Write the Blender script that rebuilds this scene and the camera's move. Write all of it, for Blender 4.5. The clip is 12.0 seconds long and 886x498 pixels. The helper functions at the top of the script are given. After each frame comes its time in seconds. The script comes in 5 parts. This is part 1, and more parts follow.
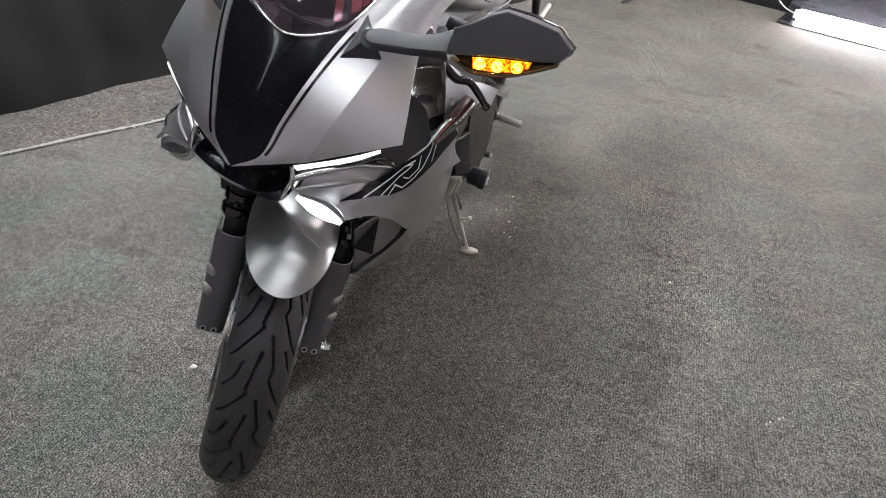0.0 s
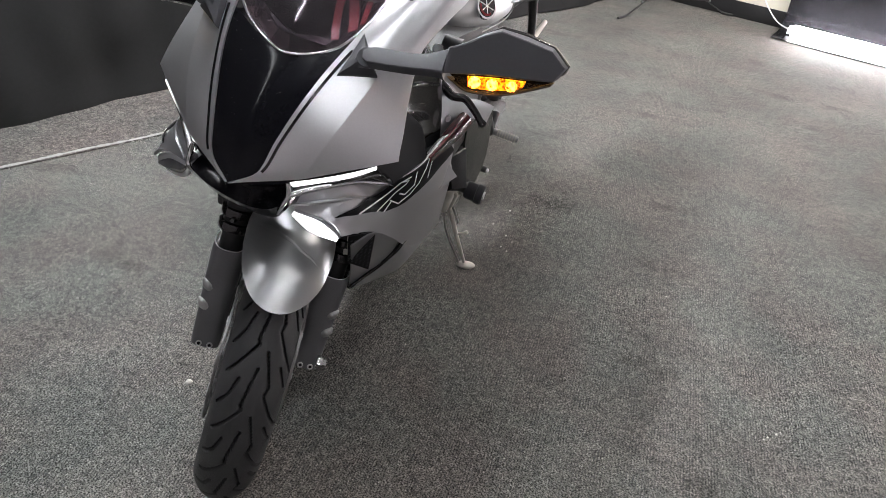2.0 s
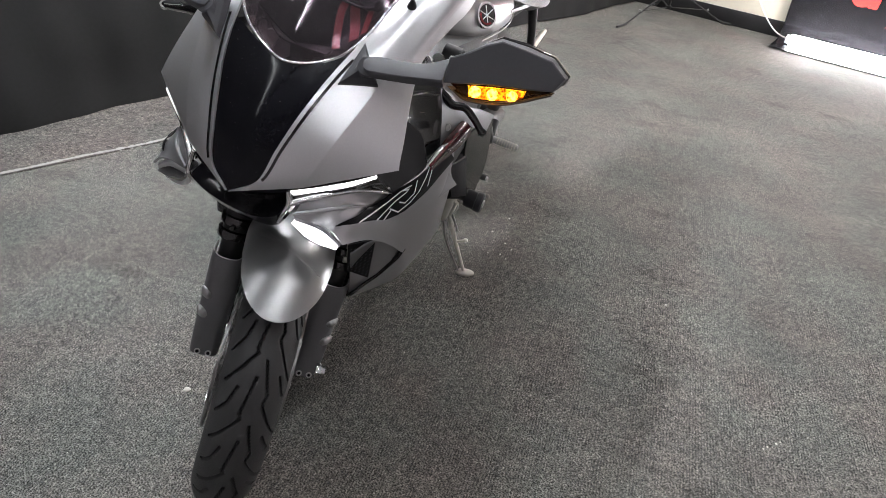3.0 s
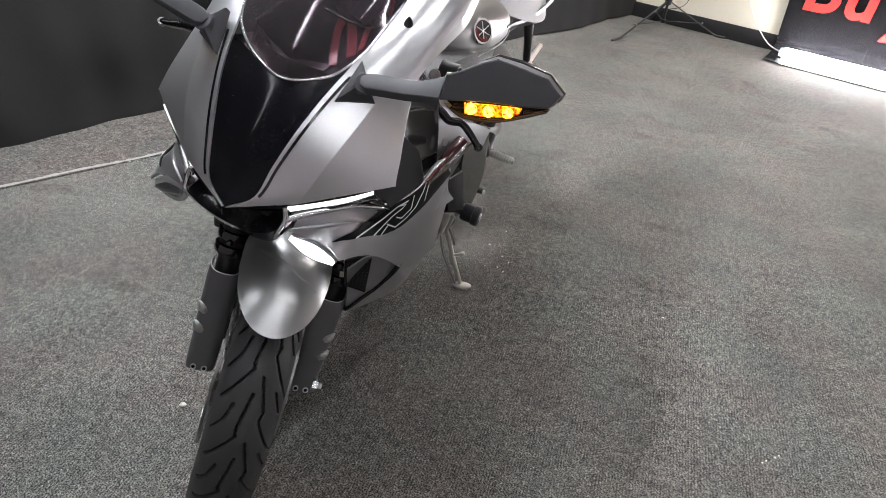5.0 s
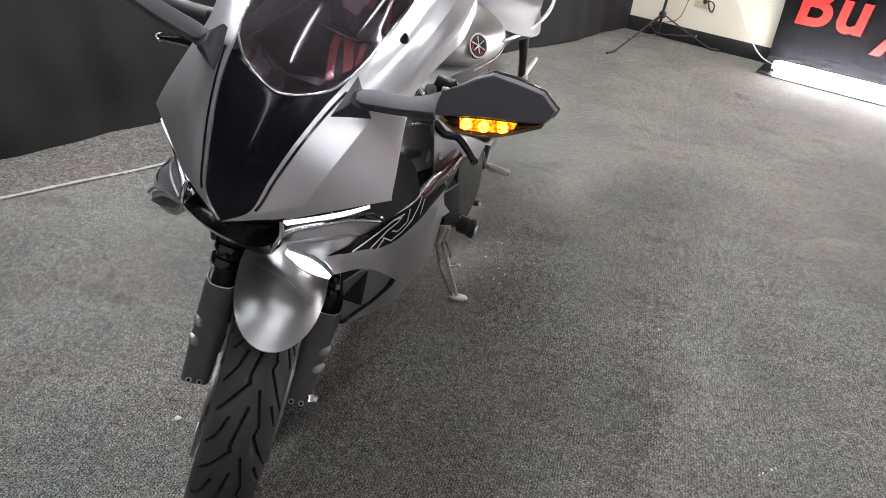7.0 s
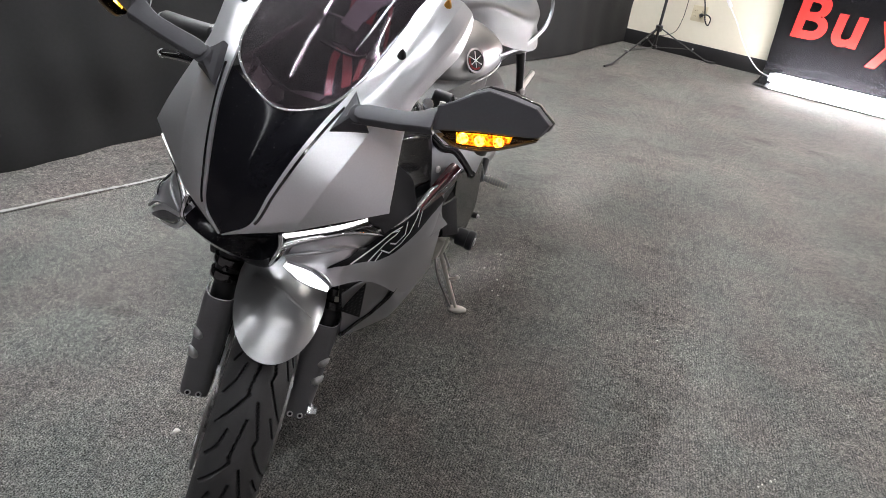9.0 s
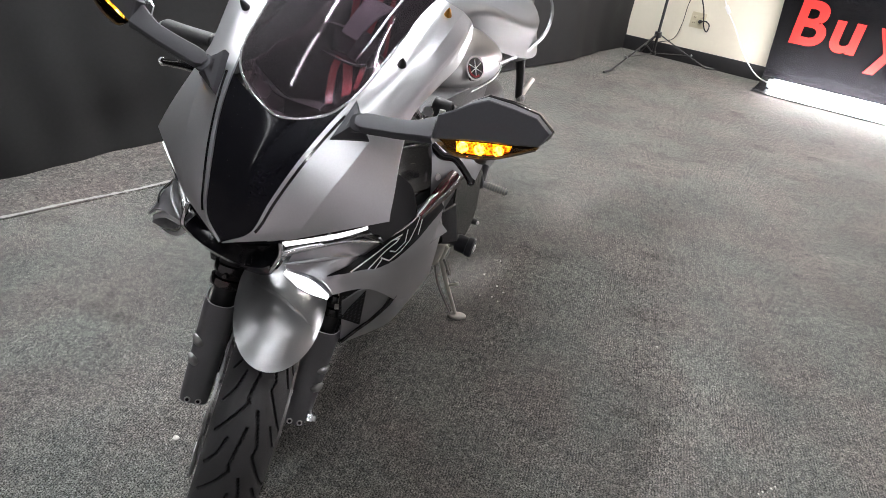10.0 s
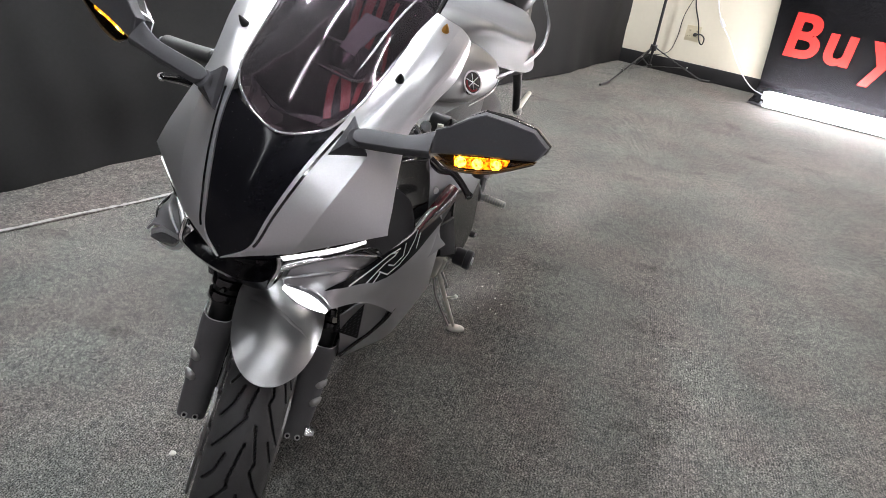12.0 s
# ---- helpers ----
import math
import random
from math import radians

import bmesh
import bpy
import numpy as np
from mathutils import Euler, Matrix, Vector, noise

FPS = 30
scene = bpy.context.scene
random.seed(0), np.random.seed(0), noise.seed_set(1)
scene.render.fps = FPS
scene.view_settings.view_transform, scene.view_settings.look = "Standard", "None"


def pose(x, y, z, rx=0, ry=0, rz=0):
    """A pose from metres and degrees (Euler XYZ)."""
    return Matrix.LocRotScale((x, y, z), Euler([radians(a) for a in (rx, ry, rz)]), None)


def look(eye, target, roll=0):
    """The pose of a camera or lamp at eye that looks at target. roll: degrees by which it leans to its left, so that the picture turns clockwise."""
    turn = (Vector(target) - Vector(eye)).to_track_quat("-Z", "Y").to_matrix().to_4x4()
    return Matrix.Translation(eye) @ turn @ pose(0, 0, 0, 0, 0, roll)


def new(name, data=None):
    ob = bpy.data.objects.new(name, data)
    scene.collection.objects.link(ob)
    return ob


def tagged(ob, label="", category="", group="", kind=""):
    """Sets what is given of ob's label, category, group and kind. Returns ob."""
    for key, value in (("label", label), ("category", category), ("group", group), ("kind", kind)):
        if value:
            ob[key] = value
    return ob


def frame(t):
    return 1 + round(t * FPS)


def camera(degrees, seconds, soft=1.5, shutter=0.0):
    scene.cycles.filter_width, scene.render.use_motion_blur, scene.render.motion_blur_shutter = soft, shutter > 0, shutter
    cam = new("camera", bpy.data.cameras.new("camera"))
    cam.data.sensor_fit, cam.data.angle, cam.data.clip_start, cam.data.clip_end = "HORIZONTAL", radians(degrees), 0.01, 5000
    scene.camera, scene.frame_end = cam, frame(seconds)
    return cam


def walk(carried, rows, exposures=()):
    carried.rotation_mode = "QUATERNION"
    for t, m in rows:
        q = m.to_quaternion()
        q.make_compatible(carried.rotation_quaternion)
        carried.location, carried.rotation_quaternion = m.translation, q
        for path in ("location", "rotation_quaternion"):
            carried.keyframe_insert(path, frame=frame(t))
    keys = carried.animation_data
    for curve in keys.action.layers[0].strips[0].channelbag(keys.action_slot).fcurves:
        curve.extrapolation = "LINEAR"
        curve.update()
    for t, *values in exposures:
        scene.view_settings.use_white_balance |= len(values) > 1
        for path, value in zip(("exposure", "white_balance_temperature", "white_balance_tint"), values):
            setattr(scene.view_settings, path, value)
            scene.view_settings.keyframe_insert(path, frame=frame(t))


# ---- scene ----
cam = camera(74.5, 12.0, soft=0.8)
PATH = [
    (0, (0.536, -0.738, 1.23), (0.258, 0.777, -0.046), 5.0),
    (0.5, (0.537, -0.737, 1.232), (0.259, 0.785, -0.035), 5.1),
    (1, (0.539, -0.737, 1.235), (0.259, 0.79, -0.026), 5.1),
    (1.5, (0.538, -0.736, 1.235), (0.26, 0.8, -0.015), 5.2),
    (2, (0.539, -0.736, 1.237), (0.259, 0.806, -0.006), 5.1),
    (2.5, (0.537, -0.735, 1.238), (0.258, 0.814, 0.004), 5.3),
    (4.5, (0.536, -0.731, 1.244), (0.255, 0.843, 0.043), 5.3),
    (5, (0.536, -0.73, 1.245), (0.257, 0.85, 0.051), 5.3),
    (5.5, (0.536, -0.73, 1.247), (0.258, 0.857, 0.062), 5.3),
    (6, (0.536, -0.73, 1.248), (0.26, 0.862, 0.069), 5.4),
    (6.5, (0.537, -0.73, 1.25), (0.261, 0.868, 0.079), 5.4),
    (7, (0.537, -0.73, 1.251), (0.262, 0.873, 0.087), 5.4),
    (9, (0.542, -0.736, 1.258), (0.26, 0.889, 0.126), 5.2),
    (9.5, (0.542, -0.735, 1.261), (0.259, 0.895, 0.137), 5.2),
    (10, (0.541, -0.735, 1.263), (0.257, 0.899, 0.145), 5.2),
    (10.5, (0.541, -0.736, 1.264), (0.255, 0.905, 0.156), 5.1),
    (11, (0.541, -0.735, 1.265), (0.254, 0.911, 0.167), 5.1),
    (11.5, (0.539, -0.735, 1.266), (0.254, 0.916, 0.174), 5.1),
    (12, (0.54, -0.734, 1.267), (0.256, 0.922, 0.182), 5.1),
]
walk(cam, [(t, look(eye, target, roll)) for t, eye, target, roll in PATH])

# ---------------------------------------------------------------- light
world = bpy.data.worlds.new("room_air")
scene.world = world
world.use_nodes = True
world.node_tree.nodes["Background"].inputs["Color"].default_value = (0.9, 0.95, 1.0, 1)
world.node_tree.nodes["Background"].inputs["Strength"].default_value = 0.02
scene.view_settings.exposure = 0.07


# ---------------------------------------------------------------- materials
def mat(name, base, rough=0.5, metal=0.0, vary=0.12, scale=40.0, bump=0.0, bump_scale=400.0, coat=0.0, spots=0.0):
    """A plain painted, moulded or cast surface with two scales of variation."""
    m = bpy.data.materials.new(name)
    m.use_nodes = True
    nt = m.node_tree
    b = nt.nodes["Principled BSDF"]
    b.inputs["Metallic"].default_value = metal
    b.inputs["Coat Weight"].default_value = coat
    tc = nt.nodes.new("ShaderNodeTexCoord")
    big = nt.nodes.new("ShaderNodeTexNoise")
    big.inputs["Scale"].default_value = scale * 0.15
    big.inputs["Detail"].default_value = 3
    fine = nt.nodes.new("ShaderNodeTexNoise")
    fine.inputs["Scale"].default_value = scale * 6
    fine.inputs["Detail"].default_value = 4
    for n in (big, fine):
        nt.links.new(tc.outputs["Object"], n.inputs["Vector"])
    mix = nt.nodes.new("ShaderNodeMix")
    mix.data_type = "FLOAT"
    mix.inputs[0].default_value = 0.45
    nt.links.new(big.outputs["Fac"], mix.inputs[2])
    nt.links.new(fine.outputs["Fac"], mix.inputs[3])
    ramp = nt.nodes.new("ShaderNodeValToRGB")
    ramp.color_ramp.elements[0].position, ramp.color_ramp.elements[1].position = 0.3, 0.7
    ramp.color_ramp.elements[0].color = (*[c * (1 - vary) for c in base], 1)
    ramp.color_ramp.elements[1].color = (*[min(1, c * (1 + vary)) for c in base], 1)
    nt.links.new(mix.outputs[0], ramp.inputs[0])
    colour = ramp.outputs[0]
    if spots:
        dots = nt.nodes.new("ShaderNodeTexNoise")
        dots.inputs["Scale"].default_value = 260
        dots.inputs["Detail"].default_value = 1
        nt.links.new(tc.outputs["Object"], dots.inputs["Vector"])
        cut = nt.nodes.new("ShaderNodeValToRGB")
        cut.color_ramp.elements[0].position, cut.color_ramp.elements[1].position = 0.74, 0.78
        cut.color_ramp.elements[1].color = (spots, spots, spots, 1)
        nt.links.new(dots.outputs["Fac"], cut.inputs[0])
        over = nt.nodes.new("ShaderNodeMix")
        over.data_type = "RGBA"
        nt.links.new(cut.outputs[0], over.inputs[0])
        nt.links.new(colour, over.inputs[6])
        over.inputs[7].default_value = (0.5, 0.5, 0.5, 1)
        colour = over.outputs[2]
    nt.links.new(colour, b.inputs["Base Color"])
    rr = nt.nodes.new("ShaderNodeMapRange")
    rr.inputs["To Min"].default_value, rr.inputs["To Max"].default_value = max(0.02, rough * 0.85), min(1, rough * 1.15)
    nt.links.new(big.outputs["Fac"], rr.inputs["Value"])
    nt.links.new(rr.outputs[0], b.inputs["Roughness"])
    if bump:
        bn = nt.nodes.new("ShaderNodeTexNoise")
        bn.inputs["Scale"].default_value = bump_scale
        bn.inputs["Detail"].default_value = 3
        nt.links.new(tc.outputs["Object"], bn.inputs["Vector"])
        bp = nt.nodes.new("ShaderNodeBump")
        bp.inputs["Strength"].default_value, bp.inputs["Distance"].default_value = bump, 0.002
        nt.links.new(bn.outputs["Fac"], bp.inputs["Height"])
        nt.links.new(bp.outputs[0], b.inputs["Normal"])
    return m


def glow(name, colour, strength):
    m = bpy.data.materials.new(name)
    m.use_nodes = True
    b = m.node_tree.nodes["Principled BSDF"]
    b.inputs["Base Color"].default_value = (*colour, 1)
    b.inputs["Emission Color"].default_value = (*colour, 1)
    b.inputs["Emission Strength"].default_value = strength
    return m


def glass(name, tint, rough=0.02, dust=0.0):
    m = bpy.data.materials.new(name)
    m.use_nodes = True
    nt = m.node_tree
    nt.nodes.remove(nt.nodes["Principled BSDF"])
    out = nt.nodes["Material Output"]
    tr = nt.nodes.new("ShaderNodeBsdfTransparent")
    tr.inputs[0].default_value = (*tint, 1)
    gl = nt.nodes.new("ShaderNodeBsdfGlossy")
    gl.inputs["Roughness"].default_value = rough
    fr = nt.nodes.new("ShaderNodeFresnel")
    fr.inputs["IOR"].default_value = 1.5
    mx = nt.nodes.new("ShaderNodeMixShader")
    nt.links.new(fr.outputs[0], mx.inputs[0])
    nt.links.new(tr.outputs[0], mx.inputs[1])
    nt.links.new(gl.outputs[0], mx.inputs[2])
    # pale diffuse share imitates hazy reflection on the glass; dust sets its amount
    haze = nt.nodes.new("ShaderNodeBsdfDiffuse")
    haze.inputs[0].default_value = (0.8, 0.8, 0.82, 1)
    film = nt.nodes.new("ShaderNodeMixShader")
    film.inputs[0].default_value = dust
    nt.links.new(mx.outputs[0], film.inputs[1])
    nt.links.new(haze.outputs[0], film.inputs[2])
    nt.links.new(film.outputs[0], out.inputs[0])
    return m


def carpet(name, dark, light, fleck):
    """Short needle-felt pile: woolly patches, bluish and pale fibres, worn tracks."""
    m = bpy.data.materials.new(name)
    m.use_nodes = True
    nt = m.node_tree
    b = nt.nodes["Principled BSDF"]
    b.inputs["Roughness"].default_value = 0.95
    b.inputs["Specular IOR Level"].default_value = 0.15
    tc = nt.nodes.new("ShaderNodeTexCoord")

    def nz(scale, detail=3, stretch=None):
        n = nt.nodes.new("ShaderNodeTexNoise")
        n.inputs["Scale"].default_value, n.inputs["Detail"].default_value = scale, detail
        if stretch:
            mp = nt.nodes.new("ShaderNodeMapping")
            mp.inputs["Rotation"].default_value = (0, 0, stretch[0])
            mp.inputs["Scale"].default_value = (stretch[1], 1, 1)
            nt.links.new(tc.outputs["Object"], mp.inputs["Vector"])
            nt.links.new(mp.outputs[0], n.inputs["Vector"])
        else:
            nt.links.new(tc.outputs["Object"], n.inputs["Vector"])
        return n

    def ramp(src, a, c, p0, p1):
        r = nt.nodes.new("ShaderNodeValToRGB")
        r.color_ramp.elements[0].position, r.color_ramp.elements[1].position = p0, p1
        r.color_ramp.elements[0].color, r.color_ramp.elements[1].color = (*a, 1), (*c, 1)
        nt.links.new(src.outputs["Fac"], r.inputs[0])
        return r.outputs[0]

    def mul(a, c, kind="MULTIPLY", fac=1.0):
        x = nt.nodes.new("ShaderNodeMix")
        x.data_type, x.blend_type = "RGBA", kind
        x.inputs[0].default_value = fac
        nt.links.new(a, x.inputs[6])
        nt.links.new(c, x.inputs[7])
        return x.outputs[2]

    fibre = nz(330, 4, (0.9, 0.75))
    col = ramp(fibre, dark, light, 0.36, 0.64)
    # needled ribs, worn away in patches and bluish where the pile is thin
    mp = nt.nodes.new("ShaderNodeMapping")
    mp.inputs["Rotation"].default_value = (0, 0, 0.10)
    nt.links.new(tc.outputs["Object"], mp.inputs["Vector"])
    wave = nt.nodes.new("ShaderNodeTexWave")
    wave.inputs["Scale"].default_value, wave.inputs["Distortion"].default_value = 44.0, 2.2
    wave.inputs["Detail"].default_value, wave.inputs["Detail Scale"].default_value = 2.0, 5.0
    nt.links.new(mp.outputs[0], wave.inputs["Vector"])
    cross = nz(150, 2)
    rib = mul(ramp(wave, (0.45, 0.47, 0.51), (1.10, 1.10, 1.09), 0.10, 0.55), ramp(cross, (0.62, 0.64, 0.68), (1.18, 1.17, 1.15), 0.38, 0.60))
    patch = nt.nodes.new("ShaderNodeMix")
    patch.data_type = "RGBA"
    nt.links.new(ramp(nz(22, 6), (0.16, 0.16, 0.16), (0.8, 0.8, 0.8), 0.40, 0.66), patch.inputs[0])
    patch.inputs[6].default_value = (1, 1, 1, 1)
    nt.links.new(rib, patch.inputs[7])
    col = mul(col, patch.outputs[2])
    col = mul(col, ramp(nz(125, 3), (0.68, 0.68, 0.67), (1.32, 1.31, 1.29), 0.36, 0.64))
    col = mul(col, ramp(nz(52, 3), (0.77, 0.78, 0.78), (1.20, 1.19, 1.18), 0.37, 0.63))
    # brownish and greenish areas
    col = mul(col, ramp(nz(3.4, 5), (0.97, 1.015, 1.00), (1.03, 0.99, 0.98), 0.40, 0.60))
    col = mul(col, ramp(nz(2.1, 4), (0.86, 0.86, 0.86), (1.12, 1.11, 1.10), 0.35, 0.65))
    col = mul(col, ramp(nz(11, 4, (0.75, 0.35)), (0.94, 0.94, 0.945), (1.05, 1.05, 1.045), 0.35, 0.65))
    # a few darker tracks and stains
    col = mul(col, ramp(nz(5.5, 2, (0.3, 0.45)), (1, 1, 1), (0.72, 0.73, 0.72), 0.62, 0.72))
    fl = nt.nodes.new("ShaderNodeMix")
    fl.data_type = "RGBA"
    spot = ramp(nz(95, 2), (0, 0, 0), (0.6, 0.6, 0.6), 0.64, 0.72)
    nt.links.new(spot, fl.inputs[0])
    nt.links.new(col, fl.inputs[6])
    fl.inputs[7].default_value = (*fleck, 1)
    nt.links.new(fl.outputs[2], b.inputs["Base Color"])
    bp = nt.nodes.new("ShaderNodeBump")
    bp.inputs["Strength"].default_value, bp.inputs["Distance"].default_value = 0.7, 0.003
    nt.links.new(fibre.outputs["Fac"], bp.inputs["Height"])
    nt.links.new(bp.outputs[0], b.inputs["Normal"])
    return m


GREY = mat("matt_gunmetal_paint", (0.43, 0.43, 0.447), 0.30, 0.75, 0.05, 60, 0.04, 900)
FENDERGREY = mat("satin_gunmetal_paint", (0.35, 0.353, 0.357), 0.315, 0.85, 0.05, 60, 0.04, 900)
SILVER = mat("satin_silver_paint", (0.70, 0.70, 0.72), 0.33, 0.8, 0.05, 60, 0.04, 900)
RAIL = mat("bright_satin_silver", (0.68, 0.68, 0.70), 0.24, 0.85, 0.05, 60)
FACET_LIT = mat("facet_highlight_paint", (0.36, 0.36, 0.375), 0.45, 0.25, 0.05, 60)
UNLIT = mat("unlit_lens", (0.10, 0.10, 0.105), 0.10, 0.0, 0.5, 120, 0.3, 90, 0.5)
FORKGREY = mat("dark_grey_moulding", (0.175, 0.175, 0.184), 0.36, 0.6, 0.1, 60, 0.1, 700)
BLACKGLOSS = mat("gloss_black_paint", (0.006, 0.006, 0.007), 0.13, 0.0, 0.2, 60, 0.0, 900, 0.6, 0.10)
NOSEBLACK = mat("black_nose_paint", (0.006, 0.006, 0.008), 0.12, 0.0, 0.2, 60, 0.0, 900, 0.0, 0.10)
BRASS = mat("worn_brass", (0.55, 0.28, 0.06), 0.3, 1.0, 0.15, 80)
BLACK = mat("black_plastic", (0.014, 0.014, 0.015), 0.42, 0.0, 0.2, 60, 0.15, 900)
SATINBLACK = mat("satin_black_plastic", (0.027, 0.027, 0.030), 0.45, 0.0, 0.12, 60, 0.15, 1200)
MIRRORGREY = mat("charcoal_mirror_shell", (0.070, 0.070, 0.078), 0.5, 0.1, 0.08, 50, 0.1, 1500, 0.0, 0.03)
RUBBER = mat("tyre_rubber", (0.031, 0.031, 0.032), 0.55, 0.0, 0.15, 60, 0.2, 1100)
CHROME = mat("bright_metal", (0.72, 0.72, 0.73), 0.16, 1.0, 0.05, 80)
DISC = mat("worn_disc_steel", (0.26, 0.255, 0.25), 0.34, 0.8, 0.3, 90)
STEEL = mat("brushed_steel", (0.5, 0.5, 0.5), 0.3, 1.0, 0.12, 80)
PEWTER = mat("worn_aluminium", (0.66, 0.64, 0.58), 0.40, 0.35, 0.15, 80, 0.2, 500)
REDGLOSS = mat("dark_red_gloss", (0.045, 0.004, 0.006), 0.16, 0.0, 0.15, 60, 0, 900, 0.1)
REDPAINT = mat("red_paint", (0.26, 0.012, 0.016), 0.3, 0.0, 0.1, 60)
WHITEINK = mat("white_decal", (0.88, 0.88, 0.88), 0.4, 0.0, 0.04, 60)
AMBERGLASS = glass("amber_smoked_lens", (0.95, 0.75, 0.5))
# last number whitens the screen in place of its hazy reflections
SCREEN = glass("smoked_screen", (0.66, 0.56, 0.62), 0.045, 0.02)
AMBERBACK = mat("amber_reflector", (0.22, 0.06, 0.006), 0.25, 0.0, 0.6, 130)


def facet_glow(m, scale=200, peak=1.3, green=0.28, blue=0.01):
    """Moulded prisms that pass the lamp's light unevenly."""
    nt = m.node_tree
    b = nt.nodes["Principled BSDF"]
    tc = nt.nodes.new("ShaderNodeTexCoord")
    vo = nt.nodes.new("ShaderNodeTexVoronoi")
    vo.inputs["Scale"].default_value = scale
    nz = nt.nodes.new("ShaderNodeTexNoise")
    nz.inputs["Scale"].default_value = 110
    nz.inputs["Detail"].default_value = 4
    for n in (vo, nz):
        nt.links.new(tc.outputs["Object"], n.inputs["Vector"])
    mul = nt.nodes.new("ShaderNodeMath")
    mul.operation = "MULTIPLY"
    nt.links.new(vo.outputs["Distance"], mul.inputs[0])
    nt.links.new(nz.outputs["Fac"], mul.inputs[1])
    mr = nt.nodes.new("ShaderNodeMapRange")
    mr.inputs["From Min"].default_value, mr.inputs["From Max"].default_value = 0.12, 0.38
    mr.inputs["To Min"].default_value, mr.inputs["To Max"].default_value = 0.05, peak
    nt.links.new(mul.outputs[0], mr.inputs["Value"])
    b.inputs["Emission Color"].default_value = (1.0, green, blue, 1)
    nt.links.new(mr.outputs[0], b.inputs["Emission Strength"])


facet_glow(AMBERBACK, 260, 5.0, 0.30)
AMBER = mat("amber_led", (0.8, 0.35, 0.02), 0.3)
facet_glow(AMBER, 230, 30.0, 0.52, 0.06)
DRL = glow("running_led", (1.0, 1.0, 1.0), 1.3)
FRAMEGREY = mat("frame_grey", (0.030, 0.034, 0.030), 0.25, 0.0, 0.12, 40, 0.0, 900, 0.08)
DECALBLACK = mat("black_decal_film", (0.006, 0.006, 0.007), 0.38, 0.0, 0.1, 60)
MATTBLACK = mat("matt_black_plastic", (0.012, 0.012, 0.014), 0.75, 0.0, 0.15, 60)
for m, level in ((SATINBLACK, 0.22), (FRAMEGREY, 0.25), (REDGLOSS, 0.3), (MATTBLACK, 0.1), (MIRRORGREY, 0.3), (DECALBLACK, 0.06), (NOSEBLACK, 0.2)):
    m.node_tree.nodes["Principled BSDF"].inputs["Specular IOR Level"].default_value = level
SEATVINYL = mat("grey_black_vinyl", (0.10, 0.10, 0.105), 0.42, 0.0, 0.08, 40, 0.2, 1400)
LAMP = glow("headlamp_led", (1.0, 1.0, 1.0), 6.0)
TUBE = glow("tube_light", (1.0, 0.97, 1.0), 140.0)
CARPET = carpet("grey_green_carpet", (0.028, 0.029, 0.027), (0.285, 0.278, 0.268), (0.048, 0.055, 0.064))
CARPET2 = carpet("grey_brown_carpet", (0.075, 0.07, 0.068), (0.2, 0.185, 0.178), (0.12, 0.11, 0.115))
CLOTH = mat("black_curtain_cloth", (0.0095, 0.0095, 0.010), 0.8, 0.0, 0.25, 12, 0.25, 900)
CREAM = mat("cream_wall_paint", (0.74, 0.70, 0.58), 0.6, 0.0, 0.03, 6, 0.1, 200)
DARKBASE = mat("black_baseboard", (0.012, 0.012, 0.013), 0.4, 0.0, 0.15, 20)
VINYL = mat("black_banner_vinyl", (0.007, 0.007, 0.008), 0.10, 0.0, 0.2, 10, 0.35, 26)
REDINK = mat("red_banner_ink", (0.62, 0.025, 0.02), 0.45, 0.0, 0.05, 20)
WALLGREY = mat("grey_wall_paint", (0.44, 0.40, 0.41), 0.7, 0.0, 0.05, 8)
CEIL = mat("grey_ceiling_tile", (0.28, 0.28, 0.28), 0.8, 0.0, 0.05, 12, 0.2, 120)
IVORY = mat("ivory_plastic", (0.62, 0.56, 0.40), 0.4, 0.0, 0.04, 40)
WHITEPLASTIC = mat("white_plastic", (0.8, 0.8, 0.8), 0.35, 0.0, 0.03, 40)
TAPE = mat("frayed_white_backing", (0.36, 0.35, 0.33), 0.9, 0.0, 0.25, 60, 0.4, 300)
LINT = mat("pale_crumb", (0.62, 0.60, 0.55), 0.9, 0.0, 0.15, 80)


# ---------------------------------------------------------------- mesh helpers
def spline(p, n):
    """Catmull-Rom along the first axis."""
    p = np.asarray(p, float)
    k = len(p)
    if k == 2 or n == 1:
        t = np.linspace(0, k - 1, n * (k - 1) + 1)
        i = np.minimum(t.astype(int), k - 2)
        f = (t - i).reshape(-1, *[1] * (p.ndim - 1))
        return p[i] * (1 - f) + p[i + 1] * f
    q = np.concatenate([2 * p[:1] - p[1:2], p, 2 * p[-1:] - p[-2:-1]])
    out = []
    for i in range(k - 1):
        a, b, c, d = q[i], q[i + 1], q[i + 2], q[i + 3]
        for t in np.arange(n) / n:
            out.append(0.5 * (2 * b + (c - a) * t + (2 * a - 5 * b + 4 * c - d) * t ** 2 + (3 * b - a - 3 * c + d) * t ** 3))
    out.append(p[-1])
    return np.array(out)


def thing(name, m, label, category, group=""):
    ob = new(name)
    ob.empty_display_size = 0.1
    ob.matrix_world = m
    return tagged(ob, label, category, group)


